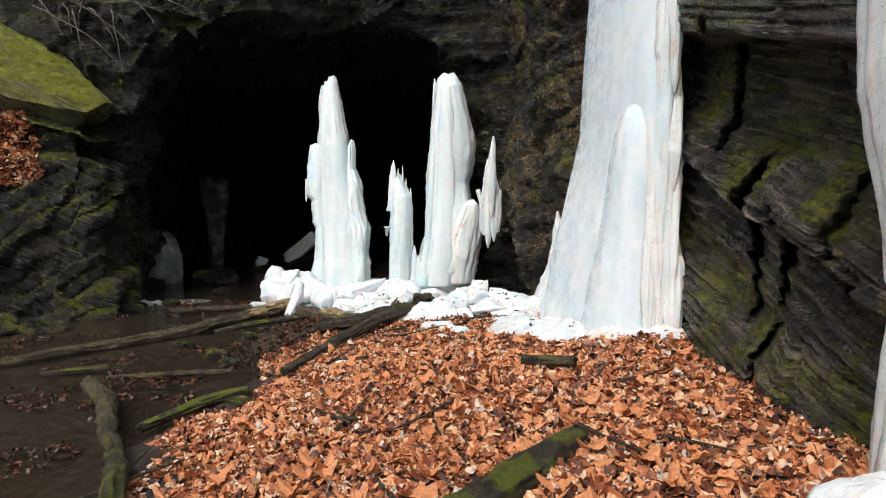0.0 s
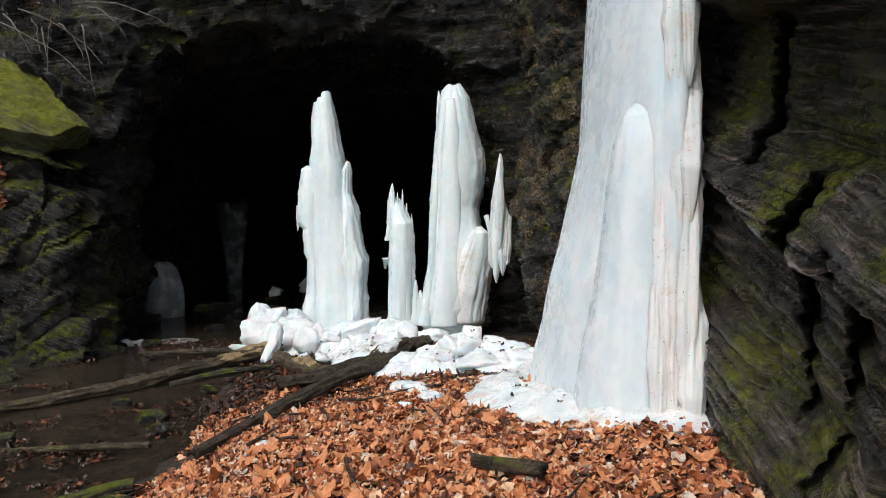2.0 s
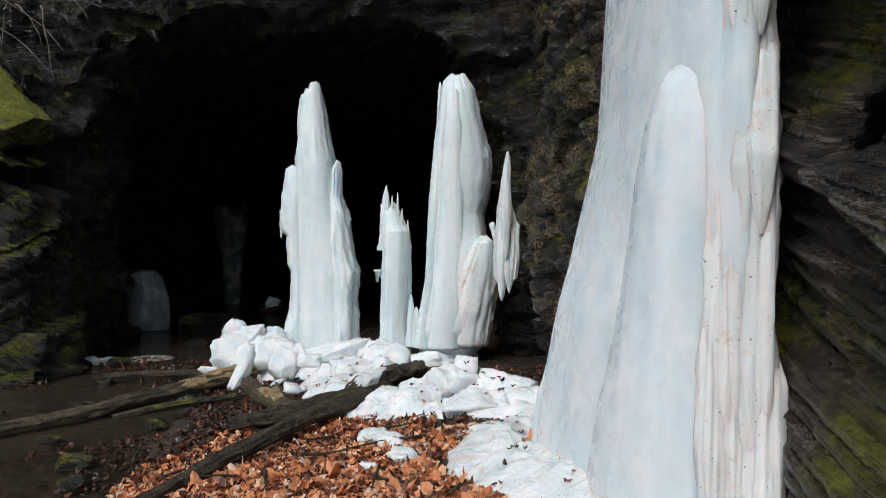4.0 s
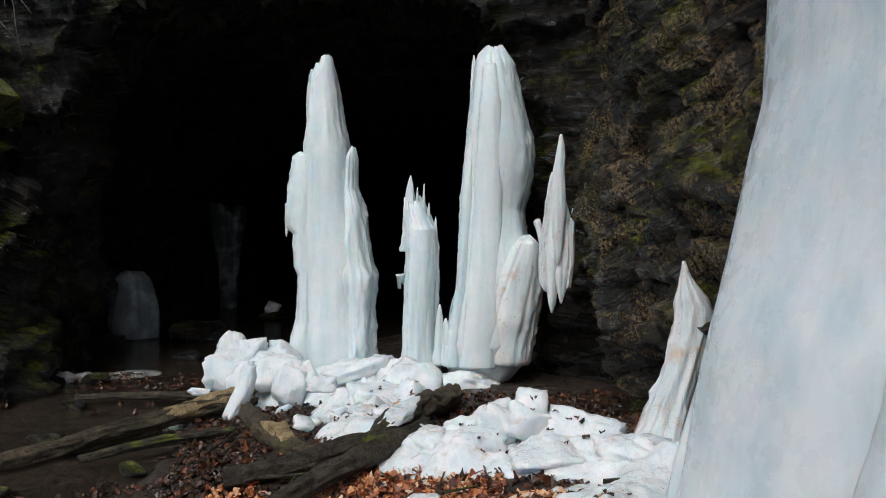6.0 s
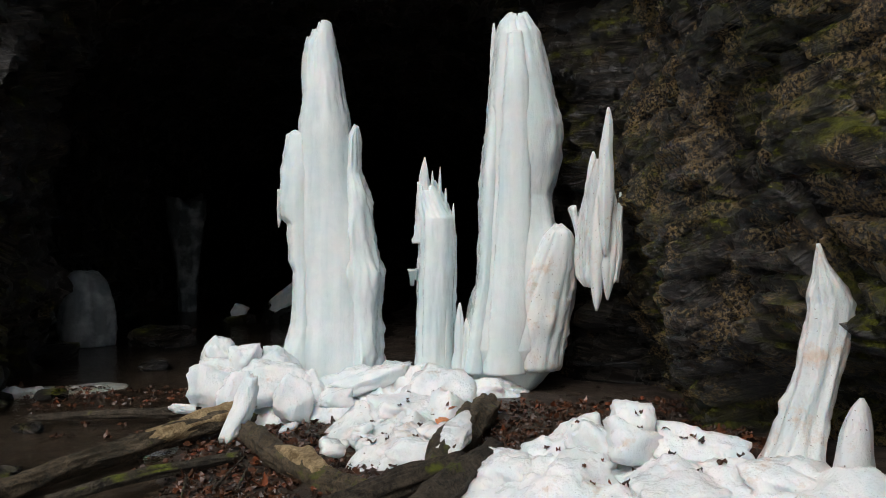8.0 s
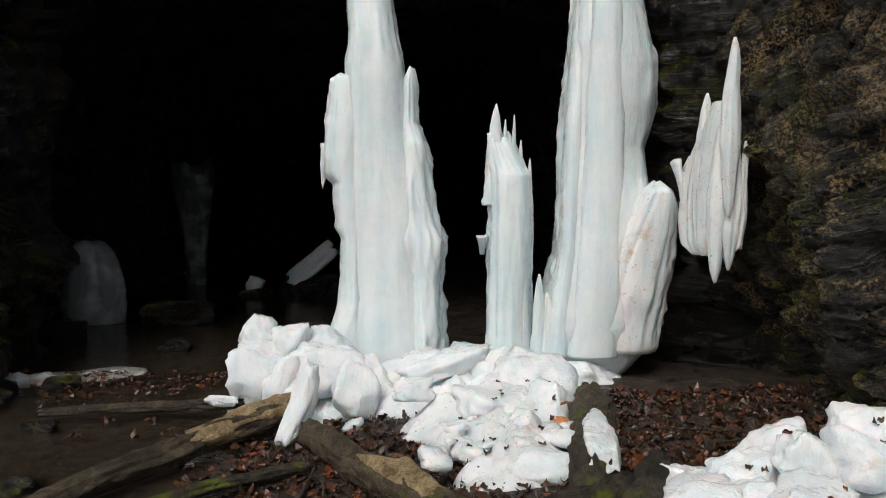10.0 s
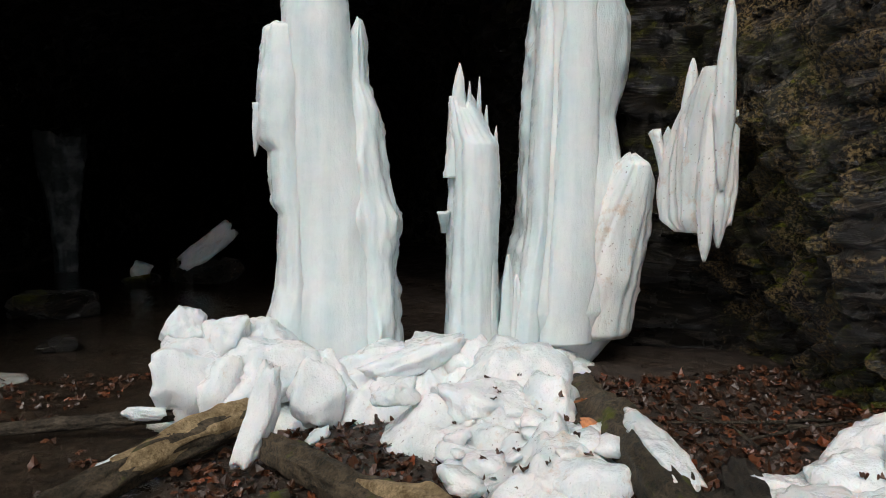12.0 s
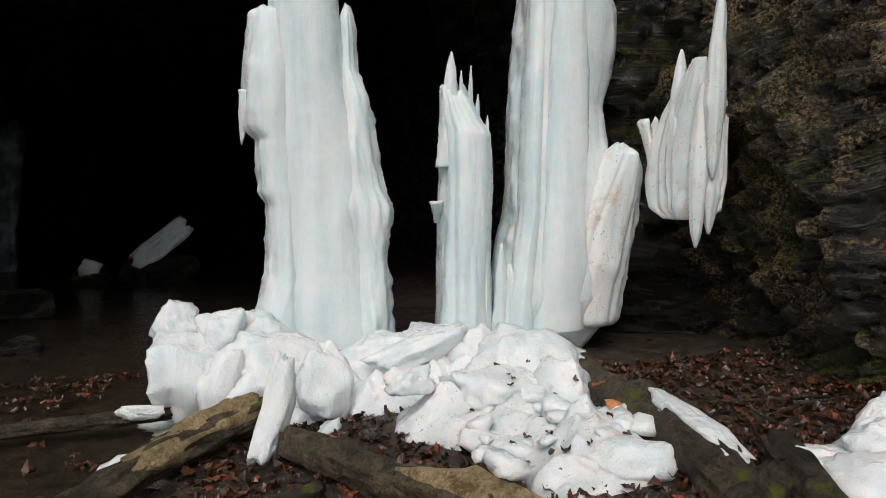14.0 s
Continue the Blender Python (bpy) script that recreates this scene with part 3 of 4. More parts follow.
col = thing("hanging_ice", "thin pinkish white ice spikes frozen to the rock", "icicle")
part("core", ice_column("core", [(1.3, 0.76, 11.34, 0.05, 0.16), (1.38, 0.77, 11.36, 0.08, 0.27), (1.6, 0.78, 11.38, 0.09, 0.31), (1.85, 0.78, 11.38, 0.085, 0.28), (2.1, 0.78, 11.34, 0.075, 0.22), (2.3, 0.77, 11.28, 0.06, 0.14), (2.5, 0.77, 11.24, 0.03, 0.06)], ICE_DIRTY, 159, 9, 0.1, 0.14, 0.12, n=80, turn=0.42), col)
for i, (x, y, z0, zm, z1, r) in enumerate([(0.73, 11.42, 1.3, 1.9, 2.58, 0.065), (0.74, 11.16, 1.1, 1.6, 2.3, 0.07), (0.79, 11.06, 1.6, 2.15, 2.93, 0.062), (0.92, 11.14, 1.36, 1.6, 2.18, 0.04), (0.83, 11.14, 1.2, 1.5, 2.0, 0.065)]):
    part("spike", ice_column("spike", [(z0, x, y, 0.008, 0.008), (z0 + 0.1, x, y, r * 0.5, r * 0.5), (zm, x, y, r, r), ((zm + z1) / 2, x + 0.005, y, r * 0.8, r * 0.8), (z1 - 0.12, x + 0.02, y, r * 0.55, r * 0.5), (z1 - 0.04, x + 0.02, y, r * 0.3, r * 0.3), (z1, x + 0.02, y, 0.006, 0.006)], ICE_DIRTY, 150 + i, 3, 0.18, 0.12, 0.0, n=36), col)
part("knob", ice_column("knob", [(1.45, 0.68, 11.6, 0.02, 0.03), (1.8, 0.66, 11.65, 0.03, 0.05), (2.0, 0.65, 11.68, 0.06, 0.07), (2.1, 0.65, 11.7, 0.075, 0.08), (2.15, 0.66, 11.7, 0.04, 0.05)], ICE_DIRTY, 157, 3, 0.2, 0.1, n=36), col)

fall = thing("icefall", "great white icefall frozen down the rock wall", "icefall")
part("core", ice_column("core", [(7.0, 1.9, 6.7, 0.22, 0.92), (4.5, 1.83, 6.64, 0.22, 0.92), (3.5, 1.75, 6.58, 0.22, 0.92), (3.0, 1.72, 6.56, 0.22, 0.92), (2.5, 1.69, 6.54, 0.22, 0.92), (2.0, 1.64, 6.52, 0.24, 0.92), (1.75, 1.62, 6.5, 0.26, 0.92), (1.5, 1.59, 6.48, 0.29, 0.92), (1.2, 1.56, 6.46, 0.3, 0.91), (0.85, 1.52, 6.45, 0.3, 0.9), (0.4, 1.5, 6.45, 0.34, 0.9)],
     ICE_FALL, 161, 5, 0.012, 0.02, 0.0, 0.03, 180, turn=(0.42, 0.17)), fall)
part("bulge", ice_column("bulge", [(2.76, 1.8, 5.98, 0.02, 0.02), (2.74, 1.79, 5.98, 0.08, 0.1), (2.68, 1.78, 5.99, 0.14, 0.17), (2.58, 1.76, 6.0, 0.19, 0.23), (2.42, 1.75, 6.01, 0.225, 0.28), (2.15, 1.73, 6.02, 0.245, 0.31), (1.8, 1.7, 6.03, 0.25, 0.33), (1.4, 1.66, 6.04, 0.26, 0.36), (1.0, 1.61, 6.05, 0.28, 0.39), (0.45, 1.57, 6.06, 0.3, 0.42)], ICE_FALL, 163, 3, 0.02, 0.02, 0.0, 0.015, 96, turn=(0.42, 0.17)), fall)
part("upper_bulge", ice_column("upper_bulge", [(3.62, 1.76, 6.62, 0.03, 0.03), (3.55, 1.74, 6.62, 0.09, 0.16), (3.4, 1.72, 6.62, 0.13, 0.28), (3.0, 1.69, 6.6, 0.16, 0.4), (2.5, 1.66, 6.58, 0.17, 0.46), (1.8, 1.62, 6.56, 0.2, 0.5)], ICE_FALL, 164, 3, 0.01, 0.014, 0.0, 0.025, 96, turn=0.2), fall)
for i, (x, y, z0, z1, r) in enumerate([(1.9, 5.72, 3.05, 1.6, 0.09), (1.93, 5.66, 2.72, 1.9, 0.07), (1.86, 5.7, 2.5, 0.6, 0.085), (1.92, 5.64, 2.3, 0.6, 0.07), (1.8, 5.7, 2.2, 0.6, 0.075), (1.83, 5.66, 1.7, 0.62, 0.06), (1.75, 5.66, 1.6, 0.6, 0.07), (1.93, 5.58, 1.4, 0.55, 0.075), (1.93, 5.7, 4.6, 2.7, 0.07), (1.88, 5.74, 4.4, 2.3, 0.08), (1.9, 5.55, 1.0, 0.5, 0.06)]):
    x, y = x - 0.04, y - 0.05
    part("curtain_rib", ice_column("curtain_rib", [(z1, x, y, 0.01, 0.01), (z1 + 0.12, x, y, r * 0.5, r * 0.5), (z1 * 0.6 + z0 * 0.4, x, y + 0.02, r * 0.9, r), (z0 - 0.1, x + 0.03, y + 0.08, r * 0.8, r * 0.7), (z0 + 0.15, x + 0.06, y + 0.2, 0.02, 0.02)], ICE_DIRTY, 165 + i, 3, 0.28, 0.16, 0.0, 0.016, 48), fall)
part("toe", ice_column("toe", [(1.55, 1.32, 7.25, 0.03, 0.05), (1.25, 1.26, 7.22, 0.08, 0.12), (0.9, 1.2, 7.2, 0.12, 0.18), (0.5, 1.14, 7.15, 0.16, 0.22)], ICE_FALL, 172, 4, 0.06, 0.05, 0.0, n=48), fall)

fall = thing("icefall", "narrow rough icefall on the wall beside the leaf bank", "icefall")
part("core", ice_column("core", [(4.5, 2.0, 2.75, 0.16, 0.5), (2.3, 1.98, 2.7, 0.15, 0.5), (1.85, 2.0, 2.65, 0.14, 0.45), (1.3, 2.02, 2.6, 0.12, 0.42), (0.5, 2.0, 2.55, 0.2, 0.45)], ICE_DIRTY, 181, 9, 0.1, 0.1, 0.0, 0.025, 96), fall)
part("foot", ice_column("foot", [(0.45, 1.75, 2.45, 0.35, 0.4), (0.62, 1.78, 2.5, 0.3, 0.35), (0.75, 1.85, 2.5, 0.16, 0.2)], SNOW, 183, 6, 0.1, 0.1, 0.05, n=48), fall)

cone = thing("ice_cone", "leaning dirty white ice cone against the rock", "ice cone")
part("core", ice_column("core", [(1.74, 1.47, 8.77, 0.004, 0.004), (1.62, 1.48, 8.76, 0.03, 0.03), (1.5, 1.51, 8.75, 0.07, 0.06), (1.4, 1.54, 8.75, 0.1, 0.07), (1.25, 1.52, 8.74, 0.095, 0.08), (1.0, 1.45, 8.72, 0.09, 0.09), (0.8, 1.38, 8.7, 0.1, 0.1), (0.45, 1.26, 8.65, 0.15, 0.14)], SNOW_DIRTY, 191, 3, 0.3, 0.07, 0.0, n=72), cone)
part("stub", ice_column("stub", [(0.94, 1.56, 8.5, 0.006, 0.006), (0.88, 1.55, 8.5, 0.04, 0.03), (0.75, 1.53, 8.5, 0.07, 0.07), (0.45, 1.5, 8.48, 0.1, 0.1)], SNOW_DIRTY, 193, 4, 0.1, 0.09, 0.0, n=40), cone)


def chunk(name, loc, size, turn, seed, mat, label, planes=16, group="fallen ice rubble", detail=4):
    """A broken block of ice: flat fracture faces with melted edges."""
    rnd = random.Random(seed)
    bm = bmesh.new()
    bmesh.ops.create_icosphere(bm, subdivisions=detail, radius=1)
    V = np.array([v.co for v in bm.verts])
    pn = np.array([[rnd.gauss(0, 1) for _ in range(3)] for _ in range(planes)] + [[0, 0, -1], [0, 0, 1], [1, 0, 0], [-1, 0, 0]])
    pn /= np.linalg.norm(pn, axis=1, keepdims=True)
    pd = np.array([rnd.uniform(0.62, 1.0) for _ in range(planes)] + [0.75, 0.85, 0.9, 0.9])
    q = np.maximum(V @ pn.T, 1e-3) / pd
    r = 1 / (np.sum(q ** 48, 1) ** (1 / 48))
    r = np.minimum(r, 1.22) * (1 + 0.13 * fbm(V[:, 0] * 1.7 + seed, V[:, 1] * 1.9, V[:, 2] * 1.9, 4, seed) - 0.14 * np.abs(vnoise(V[:, 0] * 3.5, V[:, 1] * 3.5, V[:, 2] * 3.5, seed + 7)) + 0.05 * vnoise(V[:, 0] * 9, V[:, 1] * 9, V[:, 2] * 9, seed + 9))
    W = V * r[:, None] * np.array(size)
    for v, w in zip(bm.verts, W):
        v.co = w
    me = bpy.data.meshes.new(name)
    bm.to_mesh(me)
    bm.free()
    me.materials.append(mat)
    me.polygons.foreach_set("use_smooth", [True] * len(me.polygons))
    ob = tagged(new(name, me), label, "ice block", group)
    ob.matrix_world = pose(*loc, *turn)
    return ob


BIG = "large broken white ice block under the columns"
for i, (loc, size, turn, label) in enumerate([
    ((-2.84, 11.5, 0.32), (0.31, 0.3, 0.3), (10, 5, 20), BIG), ((-2.9, 11.68, 0.6), (0.19, 0.18, 0.2), (0, 20, 40), BIG),
    ((-2.62, 11.55, 0.55), (0.18, 0.2, 0.2), (0, 0, 70), BIG), ((-2.3, 11.4, 0.36), (0.42, 0.34, 0.25), (5, 4, 10), BIG),
    ((-2.35, 11.8, 0.42), (0.3, 0.26, 0.3), (0, 10, 90), BIG), ((-1.98, 11.0, 0.3), (0.2, 0.13, 0.28), (-25, 12, 15), BIG),
    ((-2.6, 11.2, 0.3), (0.2, 0.12, 0.24), (-15, -10, 0), BIG), ((-1.6, 11.6, 0.3), (0.4, 0.3, 0.22), (0, 0, 30), BIG),
    ((-1.3, 11.3, 0.42), (0.48, 0.17, 0.13), (0, -16, 14), "long slab of white ice lying on the rubble"),
    ((-0.72, 10.95, 0.34), (0.36, 0.36, 0.34), (0, 8, 20), BIG), ((-0.95, 10.6, 0.3), (0.4, 0.34, 0.2), (10, 0, 50), BIG),
    ((-0.62, 10.5, 0.3), (0.2, 0.26, 0.28), (0, 0, 10), BIG), ((-1.0, 11.6, 0.3), (0.4, 0.35, 0.26), (0, 0, 0), BIG),
    ((-0.2, 11.8, 0.2), (0.45, 0.35, 0.2), (0, 0, 0), BIG)]):
    chunk("ice_block", loc, size, turn, 200 + i, SNOW, label)
chunk("ice_block", (-1.52, 10.6, 0.42), (0.15, 0.12, 0.08), (0, 0, 10), 231, SNOW, "small squared white ice block on the rubble", 4)
chunk("ice_shard", (-2.28, 10.45, 0.34), (0.11, 0.05, 0.36), (-20, 20, 12), 232, SNOW, "pointed pale ice shard leaning on the logs", 8)
for i, (x, y, s) in enumerate([(-1.15, 9.9, 0.12), (-0.9, 9.75, 0.16), (-0.75, 10.05, 0.2), (-1.2, 10.2, 0.14), (-0.98, 9.42, 0.14), (-0.8, 9.35, 0.18), (-1.9, 9.95, 0.07), (0.18, 7.15, 0.09), (0.05, 7.5, 0.12), (-0.15, 7.75, 0.1), (-0.95, 6.3, 0.07), (-0.02, 7.05, 0.06)]):
    chunk("ice_lump", (x, y, float(ground_z(x, y)) + 0.35 * s), (s * 1.2, s, s * 0.55), (0, 0, i * 40), 240 + i, SNOW, "small lump of white ice on the ground", 8, "small ice lumps", 3)
rnd = random.Random(77)
for i in range(48):
    x, y = rnd.uniform(-3.1, -0.5), rnd.uniform(10.55, 11.5)
    if i % 2:
        x, y = rnd.uniform(-1.35, -0.5), rnd.uniform(9.4, 10.6)
    k = rnd.uniform(0.03, 0.1)
    chunk("ice_chip", (x, y, max(0.0, float(ground_z(x, y))) + k * 0.4 + (0.12 if i % 2 else 0.0)), (k * 1.3, k, k * 0.6), (rnd.uniform(-20, 20), rnd.uniform(-20, 20), rnd.uniform(0, 360)), 800 + i, SNOW, "small broken chip of white ice", 8, "ice chips", 2)
chunk("ice_crust", (-0.5, 9.35, 0.5), (0.1, 0.4, 0.06), (0, 0, -8), 870, SNOW, "white ice crust melting over the log", 14, "ice crusts")
chunk("ice_crust", (-3.05, 11.2, 0.16), (0.17, 0.07, 0.06), (0, 0, -8), 871, SNOW, "grey ice lump frozen on the branch tip", 14, "ice crusts")
UPR = "melting white ice block on the snow apron"
for i, (loc, size, turn) in enumerate([((0.47, 8.83, 0.72), (0.12, 0.12, 0.12), (0, 0, 0)), ((0.5, 8.8, 0.58), (0.24, 0.18, 0.14), (0, 20, 20)), ((0.25, 8.8, 0.58), (0.16, 0.1, 0.14), (0, 35, 0)), ((0.85, 8.75, 0.58), (0.3, 0.2, 0.13), (0, 12, -15)), ((0.1, 8.5, 0.5), (0.24, 0.2, 0.14), (0, 0, 40)), ((0.6, 8.3, 0.53), (0.3, 0.22, 0.1), (5, 5, 10)), ((-0.25, 8.7, 0.46), (0.18, 0.2, 0.12), (0, 0, 0)), ((1.1, 8.25, 0.58), (0.3, 0.22, 0.12), (0, 0, 20)), ((-0.22, 8.98, 0.42), (0.14, 0.13, 0.1), (0, 10, 40)), ((0.0, 8.92, 0.5), (0.17, 0.14, 0.12), (8, -10, 15)), ((0.2, 8.95, 0.57), (0.18, 0.13, 0.13), (0, -18, 5))]):
    chunk("ice_block", loc, size, turn, 260 + i, SNOW, UPR, 8)


def ice_sheet(name, mask, thick, box, mat, label, seed, step=0.015):
    """A crust of ice on the ground, thinning out to a ragged edge."""
    x, y = np.arange(box[0], box[1], step), np.arange(box[2], box[3], step)
    X, Y = np.meshgrid(x, y, indexing="ij")
    m = mask(X, Y) + 0.22 * fbm(X * 2.6, Y * 2.6, 0, 4, seed)
    t = thick * np.clip(m, 0, 1) ** 0.7 * (1 + 0.75 * fbm(X * 3.6, Y * 3.6, 0, 5, seed + 3)) + 0.01
    Z = ground_z(X, Y) + np.where(m > 0, t, -0.06)
    keep = (m > -0.08).reshape(-1)
    F = grid_faces(len(x), len(y))[:, ::-1]
    F = F[keep[F].all(1)]
    return tagged(new(name, mesh_of(name, np.stack([X, Y, Z], -1).reshape(-1, 3), F, mat)), label, "ice crust")


def strip(points, width):
    pts = np.array(points, float)

    def mask(X, Y):
        best = np.full(X.shape, 1e9)
        for (ax, ay), (bx, by) in zip(pts[:-1], pts[1:]):
            k = np.clip(((X - ax) * (bx - ax) + (Y - ay) * (by - ay)) / ((bx - ax) ** 2 + (by - ay) ** 2), 0, 1)
            best = np.minimum(best, np.hypot(X - ax - k * (bx - ax), Y - ay - k * (by - ay)))
        return (width - best) / width
    return mask


ice_sheet("ice_apron", strip([(1.8, 5.85), (1.3, 6.4), (0.85, 7.0), (1.1, 8.0)], 0.45), 0.1, (0, 2.4, 5, 9.2), SNOW_DIRTY, "dirty white ice apron around the icefall foot", 301)
ice_sheet("ice_apron", strip([(-0.15, 8.65), (0.35, 8.5), (1.0, 8.35), (1.3, 8.0)], 0.4), 0.13, (-1.3, 2.2, 7.6, 9.8), SNOW, "bumpy white ice crust between logs and rock", 303)
ice_sheet("ice_apron", strip([(-1.2, 10.7), (-0.75, 10.2), (-0.85, 9.6)], 0.4), 0.17, (-2, 0.2, 9, 11.6), SNOW_DIRTY, "crusty white ice pile with leaf scraps", 305)
ice_sheet("ice_apron", strip([(-2.8, 11.6), (-1.8, 11.45), (-0.8, 11.2)], 0.42), 0.26, (-3.6, 0, 10.6, 12.4), SNOW, "packed white ice holding the rubble together", 309)
ice_sheet("ice_floe", lambda X, Y: strip([(-5.6, 12.5), (-4.75, 12.9)], 0.28)(X, Y), 0.11, (-6.4, -4.2, 11.8, 13.6), SNOW_DIRTY, "thin grey ice floe at the tunnel water's edge", 307)
chunk("ice_block", (-4.0, 19.3, 0.62), (0.62, 0.3, 0.24), (0, -38, 0), 281, ICE_DIRTY, "dim ice slab leaning inside the tunnel", 6)
chunk("ice_block", (-5.12, 19.12, 0.2), (0.16, 0.12, 0.2), (0, 20, 0), 282, ICE_DIRTY, "small dim ice block inside the tunnel", 6)
mound = thing("ice_mound", "rounded dim ice mound deep inside the tunnel", "ice mound")
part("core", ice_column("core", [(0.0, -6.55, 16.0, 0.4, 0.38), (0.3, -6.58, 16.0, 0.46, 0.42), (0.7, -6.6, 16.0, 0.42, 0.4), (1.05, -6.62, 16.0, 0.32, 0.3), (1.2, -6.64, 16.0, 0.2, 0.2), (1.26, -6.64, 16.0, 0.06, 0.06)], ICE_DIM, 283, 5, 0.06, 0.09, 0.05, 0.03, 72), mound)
hang = thing("ice_column", "dim grey ice column deep inside the tunnel", "ice column")
part("core", ice_column("core", [(0.0, -7.05, 21.2, 0.2, 0.2), (0.8, -7.05, 21.2, 0.24, 0.22), (2.2, -7.08, 21.2, 0.42, 0.35), (2.9, -7.08, 21.2, 0.48, 0.4)], ICE_CLEAR_SHADED, 285, 5, 0.05, 0.1, 0.5, 0.04, 64), hang)


# ---- wood ----
def tube(name, pts, radii, mat, seed, n=40, step=0.02, rough=0.24):
    """A crooked limb along points, with bark relief and closed, uneven ends."""
    pts, radii = np.array(pts, float), np.array(radii, float)
    dist = np.concatenate([[0], np.cumsum(np.linalg.norm(np.diff(pts, axis=0), axis=1))])
    u = np.linspace(0, dist[-1], max(4, int(dist[-1] / step)))
    C = np.stack([np.interp(u, dist, pts[:, i]) for i in range(3)], -1)
    r = np.interp(u, dist, radii)
    C = C + 0.35 * r[:, None] * np.stack([vnoise(u * 2.5, 0, k, seed) for k in (1.5, 3.5, 5.5)], -1)
    T = np.gradient(C, axis=0)
    T /= np.linalg.norm(T, axis=1, keepdims=True)
    A = np.cross(T, [0.02, 0.03, 1.0])
    A /= np.linalg.norm(A, axis=1, keepdims=True)
    B = np.cross(T, A)
    t = np.linspace(0, 2 * math.pi, n, endpoint=False)
    c, s = np.cos(t)[None, :, None], np.sin(t)[None, :, None]
    R = r[:, None] * (1 + rough * fbm(np.cos(t)[None] * 2.5, np.sin(t)[None] * 2.5, u[:, None] * 5, 3, seed) + 0.9 * rough * (0.4 - np.abs(vnoise(np.cos(t)[None] * 4, np.sin(t)[None] * 4, u[:, None] * 2.2, seed + 5))))
    P = C[:, None] + R[..., None] * (A[:, None] * c + B[:, None] * s)
    P[0] += T[0] * (-0.5 * r[0] * hashed(np.arange(n), np.zeros(n), np.zeros(n), seed))[:, None]
    P[-1] += T[-1] * (0.5 * r[-1] * hashed(np.arange(n), np.ones(n), np.zeros(n), seed))[:, None]
    m = len(u)
    V = np.vstack([P.reshape(-1, 3), C[:1], C[-1:]])
    F = grid_faces(m, n, wrap=True)[:, ::-1].tolist()
    F += [[i, (i + 1) % n, m * n] for i in range(n)] + [[(m - 1) * n + (i + 1) % n, (m - 1) * n + i, m * n + 1] for i in range(n)]
    return mesh_of(name, V, F, mat)


def log(name, label, pts, radii, mat, seed, raw=None, category="log"):
    ob = thing(name, label, category)
    part("trunk", tube("trunk", pts, radii, mat, seed), ob)
    if raw:
        rp, rr = raw
        part("bare_wood", tube("bare_wood", rp, rr, WOOD_RAW, seed + 50, 22, 0.02, 0.3), ob, "splintered pale bare wood")
    return ob


log("log", "long grey fallen log lying in the shallow water", [(-5.6, 6.6, 0.03), (-4.6, 7.9, 0.04), (-3.5, 9.5, 0.06), (-2.9, 10.45, 0.13), (-2.35, 10.95, 0.2)], [0.045, 0.06, 0.075, 0.09, 0.09], BARK, 401,
    ([(-2.98, 10.34, 0.15), (-2.7, 10.62, 0.19), (-2.4, 10.92, 0.23)], [0.06, 0.094, 0.092]))
log("log", "barked log with a pale broken patch", [(-2.2, 10.4, 0.18), (-1.8, 9.75, 0.22), (-1.4, 9.2, 0.27), (-0.95, 8.6, 0.32)], [0.08, 0.09, 0.09, 0.08], BARK, 403,
    ([(-1.75, 9.66, 0.25), (-1.5, 9.35, 0.285), (-1.25, 9.0, 0.31)], [0.04, 0.093, 0.05]))
log("log", "dark wet forked log on the leaf bank", [(-1.5, 6.4, 0.2), (-1.1, 7.4, 0.35), (-0.75, 8.15, 0.43), (-0.45, 8.75, 0.47), (-0.3, 9.1, 0.46)], [0.04, 0.058, 0.07, 0.08, 0.07], BARK_DARK, 405)
log("log", "dark log with mossy bark under the ice", [(-1.5, 8.35, 0.28), (-1.0, 8.6, 0.37), (-0.5, 8.85, 0.46)], [0.06, 0.075, 0.08], BARK_DARK, 407)
log("log", "bark-covered log propped among the ice rubble", [(-0.62, 8.75, 0.36), (-0.55, 9.3, 0.38), (-0.45, 10.0, 0.36), (-0.26, 10.9, 0.3)], [0.1, 0.115, 0.12, 0.11], BARK, 409)
log("branch", "thin ice-glazed branch in the water", [(-4.5, 11.2, 0.06), (-3.6, 11.3, 0.09), (-2.9, 11.25, 0.14)], [0.03, 0.045, 0.05], BARK_DARK, 411, category="branch")
log("branch", "crooked grey branch standing out of the water", [(-3.45, 6.55, 0.06), (-2.95, 5.85, 0.06), (-2.5, 5.0, 0.1), (-2.2, 4.45, 0.13)], [0.07, 0.08, 0.065, 0.05], BARK, 413, category="branch")
log("branch", "short mossy stub at the water's edge", [(-2.25, 4.55, 0.1), (-2.0, 4.1, 0.12), (-1.75, 3.5, 0.2)], [0.06, 0.07, 0.06], BARK_MOSS, 415, category="branch")
log("log", "moss-covered rotting log among the leaves", [(0.05, 2.75, 0.46), (0.4, 3.2, 0.5), (0.72, 3.6, 0.53)], [0.1, 0.1, 0.07], BARK_MOSS, 417)
log("branch", "mossy short limb beside the stream", [(-2.35, 5.2, 0.07), (-2.05, 5.6, 0.13), (-1.7, 5.85, 0.17)], [0.035, 0.05, 0.045], BARK_MOSS, 419, category="branch")
log("branch", "short brown stick lying on the leaves", [(0.62, 5.22, 0.6), (0.98, 5.0, 0.62)], [0.035, 0.045], BARK, 421, category="branch")
log("branch", "bright mossy stick floating in the stream", [(-4.2, 7.05, 0.02), (-3.6, 7.25, 0.04)], [0.03, 0.04], BARK_MOSS, 423, category="branch")
